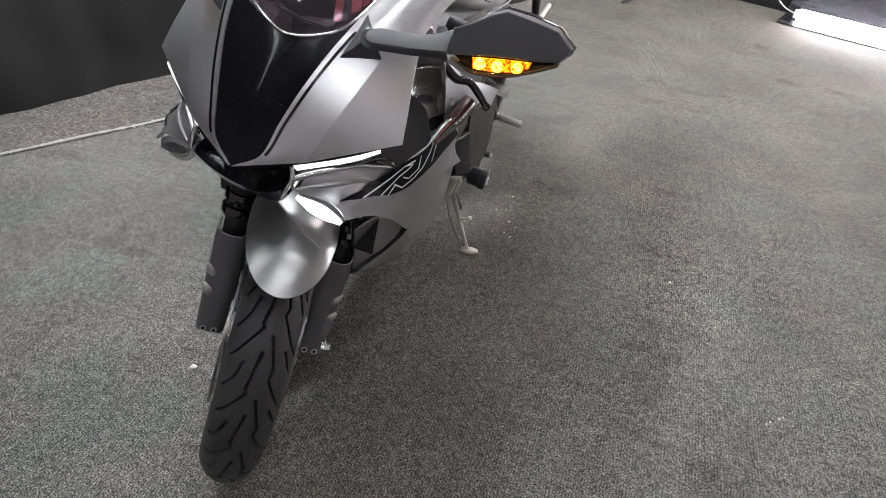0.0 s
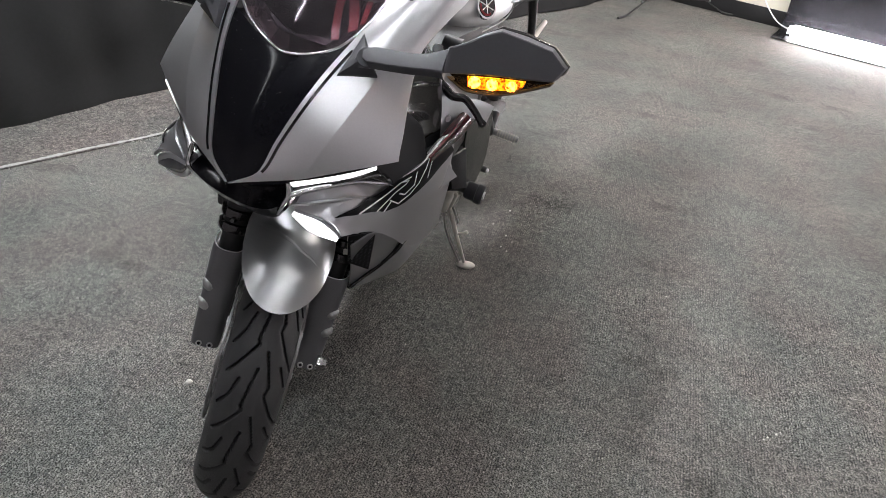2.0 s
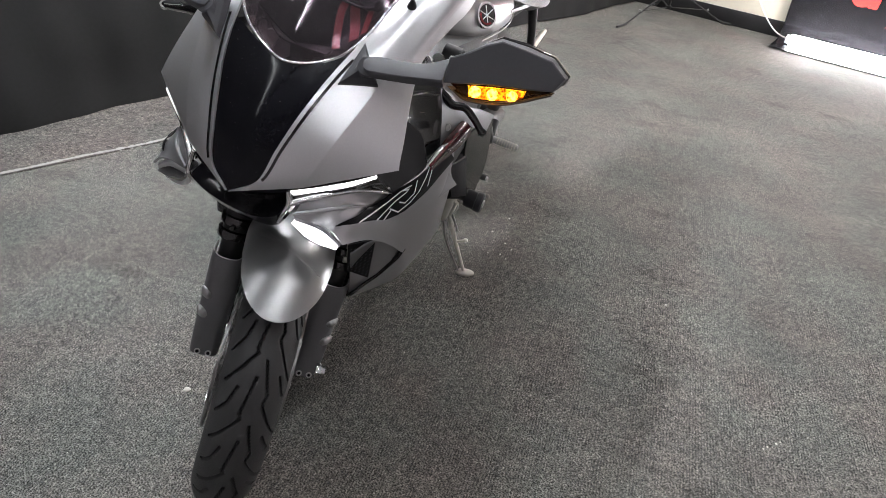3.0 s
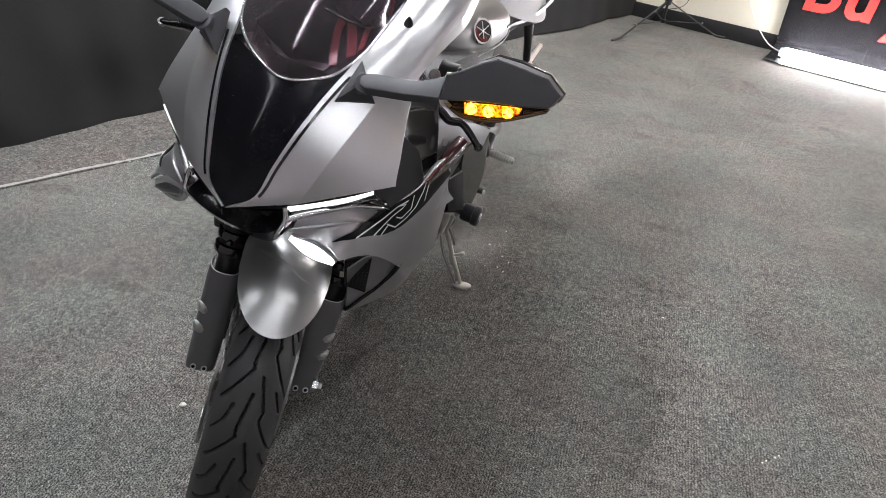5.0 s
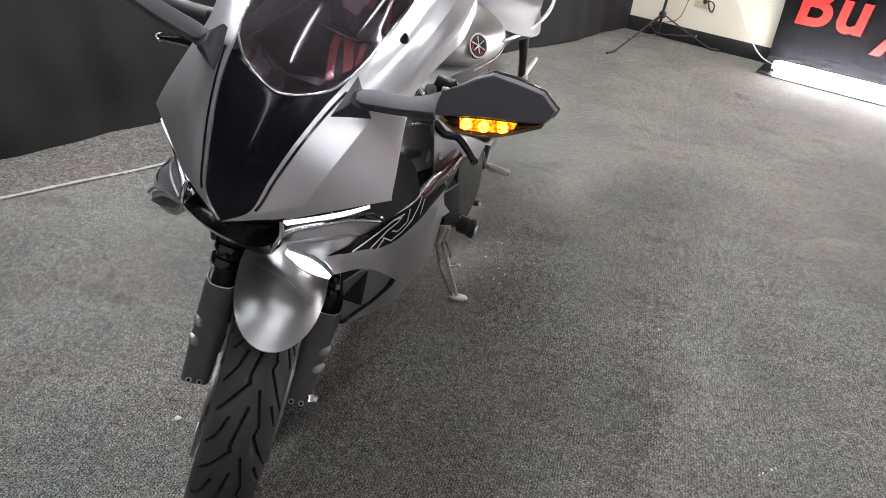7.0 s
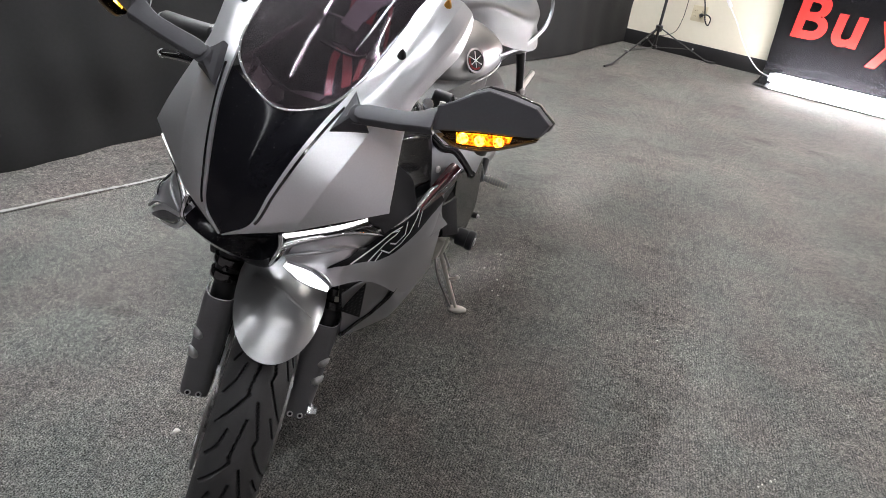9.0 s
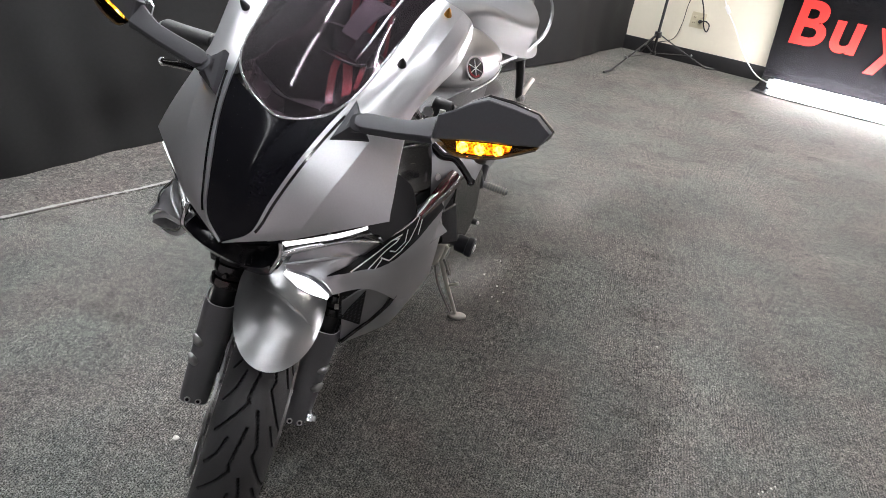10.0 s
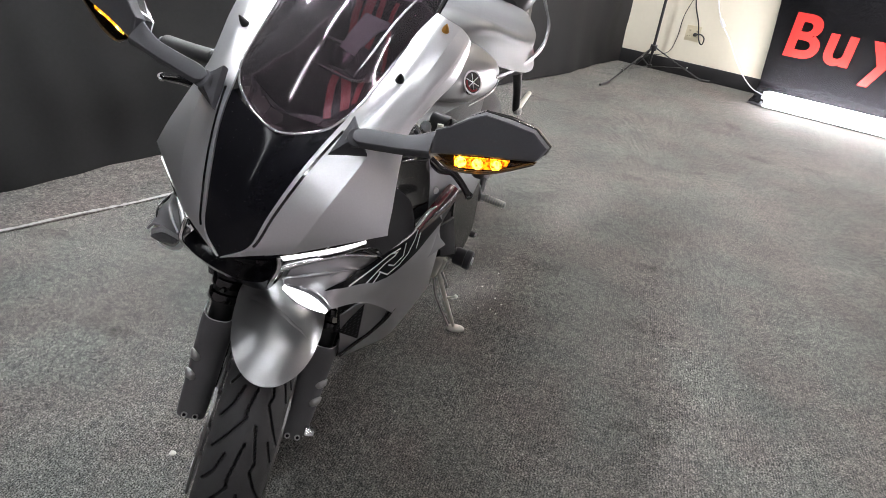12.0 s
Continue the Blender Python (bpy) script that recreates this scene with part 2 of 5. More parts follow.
def mesh_part(name, verts, faces, material, parent=None, label="", m=None, smooth=True, sharp=35, solid=0.0):
    me = bpy.data.meshes.new(name)
    me.from_pydata([tuple(v) for v in verts], [], [tuple(f) for f in faces])
    bm = bmesh.new()
    bm.from_mesh(me)
    bmesh.ops.remove_doubles(bm, verts=bm.verts, dist=1e-5)
    bmesh.ops.recalc_face_normals(bm, faces=bm.faces)
    bm.to_mesh(me)
    bm.free()
    if smooth:
        me.polygons.foreach_set("use_smooth", [True] * len(me.polygons))
        me.set_sharp_from_angle(angle=radians(sharp))
    me.materials.append(material)
    ob = new(name, me)
    if parent is not None:
        ob.parent = parent
    if m is not None:
        ob.matrix_local = m
    if solid:
        md = ob.modifiers.new("thickness", "SOLIDIFY")
        md.thickness, md.offset = solid, 0
        es = ob.modifiers.new("edges", "EDGE_SPLIT")
        es.split_angle = radians(50)
    if label:
        tagged(ob, label)
    return ob


def flip(v, on):
    v = np.array(v, float)
    if on:
        v[..., 0] *= -1
    return v


def grid(ctrl, su=5, sv=5, creases=()):
    """Dense smooth grid through rows of control points; columns named in creases stay sharp."""
    c = spline(np.asarray(ctrl, float), sv)
    cut = [0, *creases, c.shape[1] - 1]
    cols = []
    for a, b in zip(cut[:-1], cut[1:]):
        d = spline(np.swapaxes(c[:, a:b + 1], 0, 1), su)
        cols.append(d if a == 0 else d[1:])
    g = np.swapaxes(np.concatenate(cols), 0, 1)
    r, k = g.shape[:2]
    faces = [(i * k + j, i * k + j + 1, (i + 1) * k + j + 1, (i + 1) * k + j) for i in range(r - 1) for j in range(k - 1)]
    return g.reshape(-1, 3), faces


def fair(ctrl, degree=5):
    """Smooths each column of a control grid along its length."""
    c = np.array(ctrl, float)
    for j in range(c.shape[1]):
        step = np.linalg.norm(np.diff(c[:, j], axis=0), axis=1)
        t = np.concatenate([[0], np.cumsum(step)])
        t = t / t[-1] * 2 - 1
        for k in range(3):
            c[:, j, k] = np.polyval(np.polyfit(t, c[:, j, k], degree), t)
    return c


def sheet(name, ctrl, material, parent, label="", su=5, sv=5, creases=(), solid=0.004, mirror=False, m=None, sharp=28):
    v, f = grid(ctrl, su, sv, creases)
    return mesh_part(name, flip(v, mirror), f, material, parent, label, m, True, sharp, solid)


def tube(name, path, radius, material, parent, label="", n=6, seg=12, mirror=False, m=None, caps=True, squash=1.0):
    p = spline(path, n) if n > 1 else np.asarray(path, float)
    r = np.interp(np.linspace(0, 1, len(p)), np.linspace(0, 1, len(np.atleast_1d(radius))), np.atleast_1d(radius)) if np.ndim(radius) else np.full(len(p), radius)
    t = np.gradient(p, axis=0)
    t /= np.linalg.norm(t, axis=1)[:, None] + 1e-12
    a = np.array([0, 0, 1.0]) if abs(t[0][2]) < 0.9 else np.array([1.0, 0, 0])
    verts = []
    for i in range(len(p)):
        a = a - t[i] * (a @ t[i])
        a /= np.linalg.norm(a)
        b = np.cross(t[i], a)
        for k in range(seg):
            w = 2 * math.pi * k / seg
            verts.append(p[i] + r[i] * (a * math.cos(w) * squash + b * math.sin(w)))
    faces = [(i * seg + k, i * seg + (k + 1) % seg, (i + 1) * seg + (k + 1) % seg, (i + 1) * seg + k) for i in range(len(p) - 1) for k in range(seg)]
    if caps:
        faces += [tuple(range(seg)), tuple((len(p) - 1) * seg + k for k in range(seg))]
    return mesh_part(name, flip(verts, mirror), faces, material, parent, label, m, True, 50)


def revolve(name, profile, centre, axis, material, parent, label="", seg=48, m=None, closed=False, sharp=35):
    """profile: (radius, height along axis) pairs."""
    axis = Vector(axis).normalized()
    q = Vector((0, 0, 1)).rotation_difference(axis)
    verts = []
    for i in range(seg):
        w = 2 * math.pi * i / seg
        for r, h in profile:
            verts.append(Vector(centre) + q @ Vector((r * math.cos(w), r * math.sin(w), h)))
    k = len(profile)
    faces = [(i * k + j, i * k + j + 1, ((i + 1) % seg) * k + j + 1, ((i + 1) % seg) * k + j) for i in range(seg) for j in range(k - 1)]
    if closed:
        faces += [(i * k + k - 1, i * k, ((i + 1) % seg) * k, ((i + 1) % seg) * k + k - 1) for i in range(seg)]
    return mesh_part(name, verts, faces, material, parent, label, m, True, sharp)


def loft(name, loops, material, parent, label="", n=4, mirror=False, m=None, sharp=40, ring=3):
    """Closed rings of equal length, joined and capped, smoothed along and round."""
    a = spline(np.asarray(loops, float), n)
    k = a.shape[1]
    if ring > 1:
        w = np.concatenate([a[:, -2:], a, a[:, :3]], axis=1)
        d = spline(np.swapaxes(w, 0, 1), ring)
        a = np.swapaxes(d[2 * ring:2 * ring + k * ring], 0, 1)
        k = a.shape[1]
    v = a.reshape(-1, 3)
    r = len(a)
    faces = [(i * k + j, i * k + (j + 1) % k, (i + 1) * k + (j + 1) % k, (i + 1) * k + j) for i in range(r - 1) for j in range(k)]
    faces += [tuple(range(k)), tuple((r - 1) * k + j for j in range(k))]
    return mesh_part(name, flip(v, mirror), faces, material, parent, label, m, True, sharp)


def block(name, size, m, material, parent=None, label="", bevel=0.004, seg=2):
    bm = bmesh.new()
    bmesh.ops.create_cube(bm, size=1)
    bmesh.ops.scale(bm, vec=size, verts=bm.verts)
    if bevel:
        bmesh.ops.bevel(bm, geom=list(bm.edges), offset=bevel, segments=seg, affect="EDGES", profile=0.5)
    me = bpy.data.meshes.new(name)
    bm.to_mesh(me)
    bm.free()
    me.polygons.foreach_set("use_smooth", [True] * len(me.polygons))
    me.set_sharp_from_angle(angle=radians(40))
    me.materials.append(material)
    ob = new(name, me)
    if parent is not None:
        ob.parent = parent
    ob.matrix_local = m
    if label:
        tagged(ob, label)
    return ob


def slab(name, outline, normal, thick, material, parent, label="", m=None, mirror=False, bevel=0.0):
    """A flat plate from an outline of 3D points, extruded along a normal."""
    o = flip(outline, mirror)
    nv = flip([normal], mirror)[0]
    nv = nv / np.linalg.norm(nv) * thick
    k = len(o)
    v = np.concatenate([o, o + nv])
    faces = [tuple(range(k)), tuple(range(2 * k - 1, k - 1, -1))] + [(i, (i + 1) % k, k + (i + 1) % k, k + i) for i in range(k)]
    ob = mesh_part(name, v, faces, material, parent, label, m, False)
    if bevel:
        md = ob.modifiers.new("round", "BEVEL")
        md.width, md.segments, md.limit_method = bevel, 2, "ANGLE"
    return ob


# ---------------------------------------------------------------- the room
WALL_ANGLE = -25.5
WU = Vector((math.cos(radians(WALL_ANGLE)), math.sin(radians(WALL_ANGLE)), 0))
WN = Vector((WU.y, -WU.x, 0))
W0 = Vector((1.2, 4.585, 0))


def on_wall(s, z, off=0.0):
    return W0 + WU * s + WN * off + Vector((0, 0, z))


def wall_pose(s, z, off=0.0):
    """x along the wall, y into it, z up."""
    m = pose(0, 0, 0, 0, 0, WALL_ANGLE)
    m.translation = on_wall(s, z, off)
    return m


def floor_slab(name, outline, z0, z1, material, label):
    ob = slab(name, [(x, y, z0) for x, y in outline], (0, 0, 1), z1 - z0, material, None)
    return tagged(ob, label, "floor", kind="structure")


def corner(s, d):
    p = on_wall(s, 0, d)
    return (p.x, p.y)


floor_slab("floor", [corner(-5.0, -0.1), corner(4.5, -0.1), corner(4.5, 8.0), corner(-5.0, 8.0)], -0.05, 0.0, CARPET, "worn grey-green needle-felt carpet with pale specks")

# second carpet beside the curtain, butted against the first along a frayed edge
floor_slab("carpet_strip", [(-1.93, 0.15), (-1.406, 0.752), (-1.033, 1.188), (-0.55, 1.78), (-1.0, 2.25), (-3.2, -0.6)], 0.001, 0.005, CARPET2, "grey-brown carpet strip along the curtain")

CEIL_Z = 2.75
ob = block("ceiling", (9.5, 8.1, 0.1), wall_pose(-0.25, CEIL_Z + 0.05, 3.95), CEIL, bevel=0)
tagged(ob, "plain grey tiled ceiling", "ceiling", kind="structure")
ob = block("wall_north", (9.5, 0.12, CEIL_Z), wall_pose(-0.25, CEIL_Z / 2, -0.06), CREAM, bevel=0)
tagged(ob, "cream painted back wall with black baseboard", "wall", kind="structure")
ob = block("wall_south", (9.5, 0.12, CEIL_Z), wall_pose(-0.25, CEIL_Z / 2, 8.06), WALLGREY, bevel=0)
tagged(ob, "plain grey wall", "wall", kind="structure")
ob = block("wall_east", (0.12, 8.0, CEIL_Z), wall_pose(4.56, CEIL_Z / 2, 4.0), WALLGREY, bevel=0)
tagged(ob, "plain grey wall", "wall", kind="structure")
ob = block("wall_west", (0.12, 8.0, CEIL_Z), wall_pose(-5.06, CEIL_Z / 2, 4.0), WALLGREY, bevel=0)
tagged(ob, "plain grey wall", "wall", kind="structure")
ob = block("baseboard", (9.4, 0.014, 0.112), wall_pose(-0.25, 0.056, 0.007), DARKBASE, bevel=0.003)
tagged(ob, "black vinyl baseboard", "baseboard", kind="structure")


def ceiling_tube(x, y, length, strength, tint):
    """A batten with a glowing tube under the ceiling."""
    base = thing("ceiling_light", pose(x, y, CEIL_Z, 0, 0, WALL_ANGLE + 90), "white fluorescent batten under the ceiling", "lamp", "ceiling lights")
    block("housing", (length, 0.09, 0.05), pose(0, 0, -0.025), WHITEPLASTIC, base)
    m = glow("batten_tube", tint, strength)
    tube("tube", [(-length / 2 + 0.03, 0, -0.07), (length / 2 - 0.03, 0, -0.07)], 0.018, m, base, n=1)
    return base


COOL, WARM = (0.945, 0.965, 1.0), (1.0, 0.92, 0.90)
for x, y, length, strength, tint in (
    (1.72, 3.10, 1.8, 260, WARM),
    (2.70, 2.80, 1.8, 70, WARM),
    (-0.01, 2.50, 1.6, 200, COOL),
    (-0.90, 1.22, 1.3, 530, COOL),
    (-0.04, 0.42, 1.25, 60, COOL),
    (-0.60, -0.76, 1.25, 22, COOL),
    (1.04, -0.42, 1.0, 46, COOL),
    (1.20, -1.85, 1.2, 52, COOL),
):
    ceiling_tube(x, y, length, strength, tint)


def curtain():
    a, b = Vector((-3.71, -1.80, 0)), Vector((1.06, 4.70, 0))
    u = (b - a).normalized()
    n = Vector((u.y, -u.x, 0))
    length = (b - a).length
    cols, rows = 420, 40
    v = []
    for j in range(rows + 1):
        z = 2.7 * j / rows
        low = (1 - z / 2.7) ** 1.6
        for i in range(cols + 1):
            s = length * i / cols
            fold = 0.012 * math.sin(s * 5.3 + 1.8 * math.sin(s * 2.1)) + 0.004 * math.sin(s * 17 + z * 1.7 + 3 * math.sin(s * 3.3)) + 0.008 * math.sin(s * 3 - z * 3)
            fold += 0.040 * low * noise.noise(Vector((s * 1.6, z * 1.3, 2.0))) + 0.015 * low * noise.noise(Vector((s * 5, z * 4, 7.0)))
            p = a + u * s + n * (fold * (0.5 + 0.5 * low) - 0.01)
            v.append((p.x, p.y, z + 0.003 + (0.006 * noise.noise(Vector((s * 3, 0, 5))) + 0.004 if j == 0 else 0)))
    k = cols + 1
    f = [(j * k + i, j * k + i + 1, (j + 1) * k + i + 1, (j + 1) * k + i) for j in range(rows) for i in range(cols)]
    ob = mesh_part("curtain", v, f, CLOTH, None, "", None, True, 80, 0.003)
    tagged(ob, "black cloth backdrop curtain hanging to the carpet", "curtain")


curtain()


# ---------------------------------------------------------------- banner, tube light, light stand, outlet
def banner():
    base = thing("banner", wall_pose(0.95, 0.0, 0.05), "black vinyl banner with red lettering, its foot lying on the carpet", "banner")
    prof = [(0.0, 2.2), (0.0, 1.2), (0.0, 0.5), (0.004, 0.2), (0.012, 0.09), (0.035, 0.03), (0.08, 0.012), (0.16, 0.009), (0.29, 0.008)]
    rows = []
    for d, z in prof:
        rows.append([(x - 0.10 * (z - 0.1 if z > 0.1 else 0) + 0.012 * math.sin(x * 7 + z * 3) * (z > 0.4) * 0.4, -d - 0.003 * math.sin(x * 9 + z * 4) * (0.1 < z), z) for x in np.linspace(0.0, 2.6, 14)])
    sheet("sheet", rows, VINYL, base, su=3, sv=4, solid=0.0015)
    # lettering
    for char, x in (("B", 0.060), ("u", 0.315), ("y", 0.605)):
        cu = bpy.data.curves.new("letter", "FONT")
        cu.body, cu.size, cu.extrude, cu.offset = char, 0.41, 0.0012, 0.010
        tmp = bpy.data.objects.new("letter", cu)
        scene.collection.objects.link(tmp)
        me = bpy.data.meshes.new_from_object(tmp.evaluated_get(bpy.context.evaluated_depsgraph_get()))
        bpy.data.objects.remove(tmp)
        me.materials.clear()
        me.materials.append(REDINK)
        ob = new("letter", me)
        ob.parent = base
        ob.matrix_local = pose(x, -0.016, 0.335, 90, 0, 0)
        tagged(ob, "bold red letter " + char)
    return base


banner()


def tube_light():
    base = thing("tube_light", wall_pose(0.0, 0.0, 0.0), "glowing white tube light lying on the banner's foot", "lamp")
    a, b = on_wall(1.05, 0.048, 0.19), on_wall(2.9, 0.048, 0.19)
    inv = base.matrix_world.inverted()
    pa, pb = inv @ a, inv @ b
    tube("tube", [pa, pb], 0.036, TUBE, base, n=1, seg=24)
    for p, d in ((pa, -1), (pb, 1)):
        tube("end_cap", [p, p + Vector((d * 0.03, 0, 0))], 0.030, WHITEPLASTIC, base, n=1, seg=16)
    return base


tube_light()


def cable(name, pts, r, material, label):
    ob = tube(name, pts, r, material, None, "", n=8, seg=8)
    tagged(ob, label, "cable")
    return ob


white = cable("power_cable", [on_wall(0.40, 0.95, 0.012), on_wall(0.44, 0.75, 0.015), on_wall(0.467, 0.606, 0.018), on_wall(0.53, 0.47, 0.02), on_wall(0.64, 0.34, 0.03), on_wall(0.735, 0.215, 0.05), on_wall(0.83, 0.12, 0.08), on_wall(0.93, 0.06, 0.13), on_wall(1.04, 0.045, 0.19)], 0.0045, WHITEPLASTIC, "white power cable running down the wall to the tube light")
sw = thing("cable_switch", wall_pose(0.548, 0.452, 0.024) @ pose(0, 0, 0, 0, -38, 0), "white inline switch on the power cable", "switch")
block("body", (0.024, 0.02, 0.062), pose(0, 0, 0), WHITEPLASTIC, sw, bevel=0.005)

plate = thing("wall_outlet", wall_pose(0.348, 0.334, 0.0), "ivory double wall outlet with one black plug", "outlet")
block("plate", (0.114, 0.006, 0.116), pose(0, -0.003, 0), IVORY, plate, bevel=0.002)
for dx in (-0.027, 0.027):
    for dz in (-0.02, 0.02):
        socket = block("socket", (0.032, 0.003, 0.030), pose(dx, -0.0075, dz), IVORY, plate, bevel=0.001)
        for k in (-0.006, 0.006):
            block("slot", (0.0022, 0.002, 0.008), pose(k, -0.0023, 0), BLACK, socket, bevel=0)
plug = thing("plug", wall_pose(0.372, 0.33, 0.026), "black power plug in the outlet", "plug")
loft("body", [[(0.016 * math.cos(a) * k, d, 0.014 * math.sin(a) * k) for a in np.arange(0, 6.28, math.pi / 4)] for d, k in ((0.014, 0.95), (0.0, 1.0), (-0.012, 0.7), (-0.02, 0.4))], BLACK, plug)
cable("plug_cable", [on_wall(0.372, 0.33, 0.045), on_wall(0.42, 0.345, 0.05), on_wall(0.452, 0.32, 0.04), on_wall(0.445, 0.27, 0.03), on_wall(0.41, 0.30, 0.02), on_wall(0.37, 0.42, 0.015), on_wall(0.31, 0.55, 0.012), on_wall(0.27, 0.75, 0.012)], 0.005, BLACK, "black cable looping up from the plug")
cable("thin_cable", [on_wall(0.33, 0.70, 0.012), on_wall(0.25, 0.47, 0.012), on_wall(0.24, 0.28, 0.02), on_wall(0.2, 0.16, 0.03), on_wall(0.05, 0.10, 0.05), on_wall(-0.02, 0.03, 0.08)], 0.003, BLACK, "thin black cable hanging against the wall")


def light_stand():
    x0, y0 = 1.235, 4.36
    base = thing("light_stand", pose(x0, y0, 0), "black folding tripod light stand on the carpet", "light stand")
    tube("pole", [(0, 0, 0.05), (0, 0, 1.2)], 0.0115, BLACK, base, n=1)
    tube("upper_pole", [(0, 0, 1.2), (0, 0, 2.0)], 0.0105, BLACK, base, n=1)
    revolve("leg_collar", [(0.0, -0.02), (0.026, -0.02), (0.028, 0.0), (0.026, 0.022), (0.0, 0.022)], (0, 0, 0.205), (0, 0, 1), BLACK, base, seg=20)
    revolve("brace_collar", [(0.0, -0.012), (0.022, -0.012), (0.022, 0.012), (0.0, 0.012)], (0, 0, 0.06), (0, 0, 1), BLACK, base, seg=20)
    for fx, fy in ((0.858 - x0, 3.815 - y0), (1.705 - x0, 4.31 - y0), (1.15 - x0, 4.60 - y0)):
        d = Vector((fx, fy, 0))
        leg = tube("leg", [(fx * 0.04, fy * 0.04, 0.205), (fx * 0.45, fy * 0.45, 0.108), (fx * 0.86, fy * 0.86, 0.016)], 0.0080, BLACK, base, n=1, seg=8, squash=0.6)
        tube("brace", [(fx * 0.04, fy * 0.04, 0.06), (fx * 0.62, fy * 0.62, 0.085)], 0.007, BLACK, base, n=1, seg=8, squash=0.5)
        tube("rubber_foot", [(fx * 0.85, fy * 0.85, 0.017), (fx * 0.90, fy * 0.90, 0.011), (fx * 1.03, fy * 1.03, 0.010)], 0.0095, RUBBER, leg, n=1, seg=8)
        revolve("rivet", [(0.0, -0.012), (0.006, -0.012), (0.006, 0.012), (0.0, 0.012)], (fx * 0.62, fy * 0.62, 0.087), (d.y, -d.x, 0), STEEL, leg, seg=10)
    return base


light_stand()
# ---------------------------------------------------------------- the motorcycle
# bike frame: x to the rider's left, y backward from the front axle, z up; it leans on its side stand
BIKE = pose(-0.026, 0, 0, 0, 9.32, -7.02)
bike = thing("motorcycle", BIKE, "dark grey and black sport motorcycle leaning on its side stand", "motorcycle")
RAKE, STEER = radians(24), radians(24.3)
PIVOT = Vector((0, -0.102, 0))
TURNED = Matrix.Translation(PIVOT) @ Matrix.Rotation(STEER, 4, Vector((0, math.sin(RAKE), math.cos(RAKE)))) @ Matrix.Translation(-PIVOT)
AXLE = np.array((0, 0, 0.297))


def tyre_mesh(radius, half, sag, nu, nw, grooves, period):
    """A round tyre of outer radius; grooves are polylines in (along, across) metres cut into the tread."""
    circ = 2 * math.pi * radius
    count = round(circ / period)
    per = circ / count
    s = np.arange(nu) * circ / nu
    b = np.linspace(-1, 1, nw)
    ang = b * 1.25
    across = half * np.sin(ang) / math.sin(1.25)
    rad = radius - sag * (1 - np.cos(ang)) / (1 - math.cos(1.25))
    S, A = np.meshgrid(s % per, across, indexing="ij")
    depth = np.zeros_like(S)
    for line in grooves:
        for (s0, w0), (s1, w1) in zip(line[:-1], line[1:]):
            for off in (-3 * per, -2 * per, -per, 0, per):
                dx, dy = s1 - s0, w1 - w0
                px, py = S - (s0 + off), A - w0
                t = np.clip((px * dx + py * dy) / (dx * dx + dy * dy), 0, 1)
                d = np.hypot(px - t * dx, py - t * dy)
                depth = np.maximum(depth, np.clip(1.9 - d / 0.0011, 0, 1))
    rr = rad[None, :] - 0.009 * depth
    th = s / radius
    v = np.stack([np.broadcast_to(across[None, :], rr.shape), -rr * np.cos(th)[:, None], rr * np.sin(th)[:, None]], -1)
    # side walls to the bead
    side = []
    for sgn in (-1, 1):
        rows = []
        for w, r in ((half * 1.0, radius - sag - 0.012), (half * 0.93, radius - sag - 0.03), (half * 0.78, 0.222)):
            rows.append(np.stack([np.full(nu, sgn * w), -r * np.cos(th), r * np.sin(th)], -1))
        side.append(rows)
    cols = [*side[0][::-1]] + [v[:, j] for j in range(nw)] + [*side[1]]
    g = np.stack(cols, 1)
    k = g.shape[1]
    f = [(i * k + j, i * k + j + 1, ((i + 1) % nu) * k + j + 1, ((i + 1) % nu) * k + j) for i in range(nu) for j in range(k - 1)]
    return g.reshape(-1, 3), f


GROOVES = [
    [(0.252, 0.002), (0.189, -0.009), (0.181, -0.006), (0.126, -0.044)],
    [(0.231, -0.023), (0.202, -0.031), (0.177, -0.046)],
    [(0.281, 0.011), (0.224, 0.026), (0.208, 0.022), (0.142, 0.053)],
    [(0.148, 0.037), (0.112, 0.050)],
]


def wheel(name, centre, radius, half, sag, m, label, fine):
    axle = thing(name, Matrix.Identity(4), "", "")
    for key in ("category", "group"):
        if key in axle:
            del axle[key]
    axle.parent = bike
    axle.matrix_local = m @ Matrix.Translation(centre)
    tagged(axle, label)
    if fine:
        v, f = tyre_mesh(radius, half, sag, 1300, 76, GROOVES, 0.1101)
    else:
        v, f = tyre_mesh(radius, half, sag, 160, 24, [], 0.1101)
    mesh_part("tyre", v, f, RUBBER, axle, "black sport tyre with zigzag grooves", None, True, 60)
    rim = [(0.205, -half * 0.8), (0.226, -half * 0.8), (0.226, -half * 0.72), (0.205, -half * 0.6), (0.198, 0), (0.205, half * 0.6), (0.226, half * 0.72), (0.226, half * 0.8), (0.205, half * 0.8), (0.19, half * 0.5), (0.185, 0), (0.19, -half * 0.5)]
    revolve("rim", rim, (0, 0, 0), (1, 0, 0), BLACK, axle, "black alloy rim", 96, closed=True)
    revolve("hub", [(0.0, -half), (0.03, -half), (0.034, -half * 0.6), (0.034, half * 0.6), (0.03, half), (0.0, half)], (0, 0, 0), (1, 0, 0), BLACK, axle, seg=32)
    for i in range(5):
        a = 2 * math.pi * i / 5 + 0.2
        c, s = math.cos(a), math.sin(a)
        tube("spoke", [(0, 0.03 * c, 0.03 * s), (0, 0.11 * c, 0.11 * s), (0, 0.19 * c, 0.19 * s)], [0.022, 0.014, 0.018], BLACK, axle, seg=10, squash=0.7)
    return axle


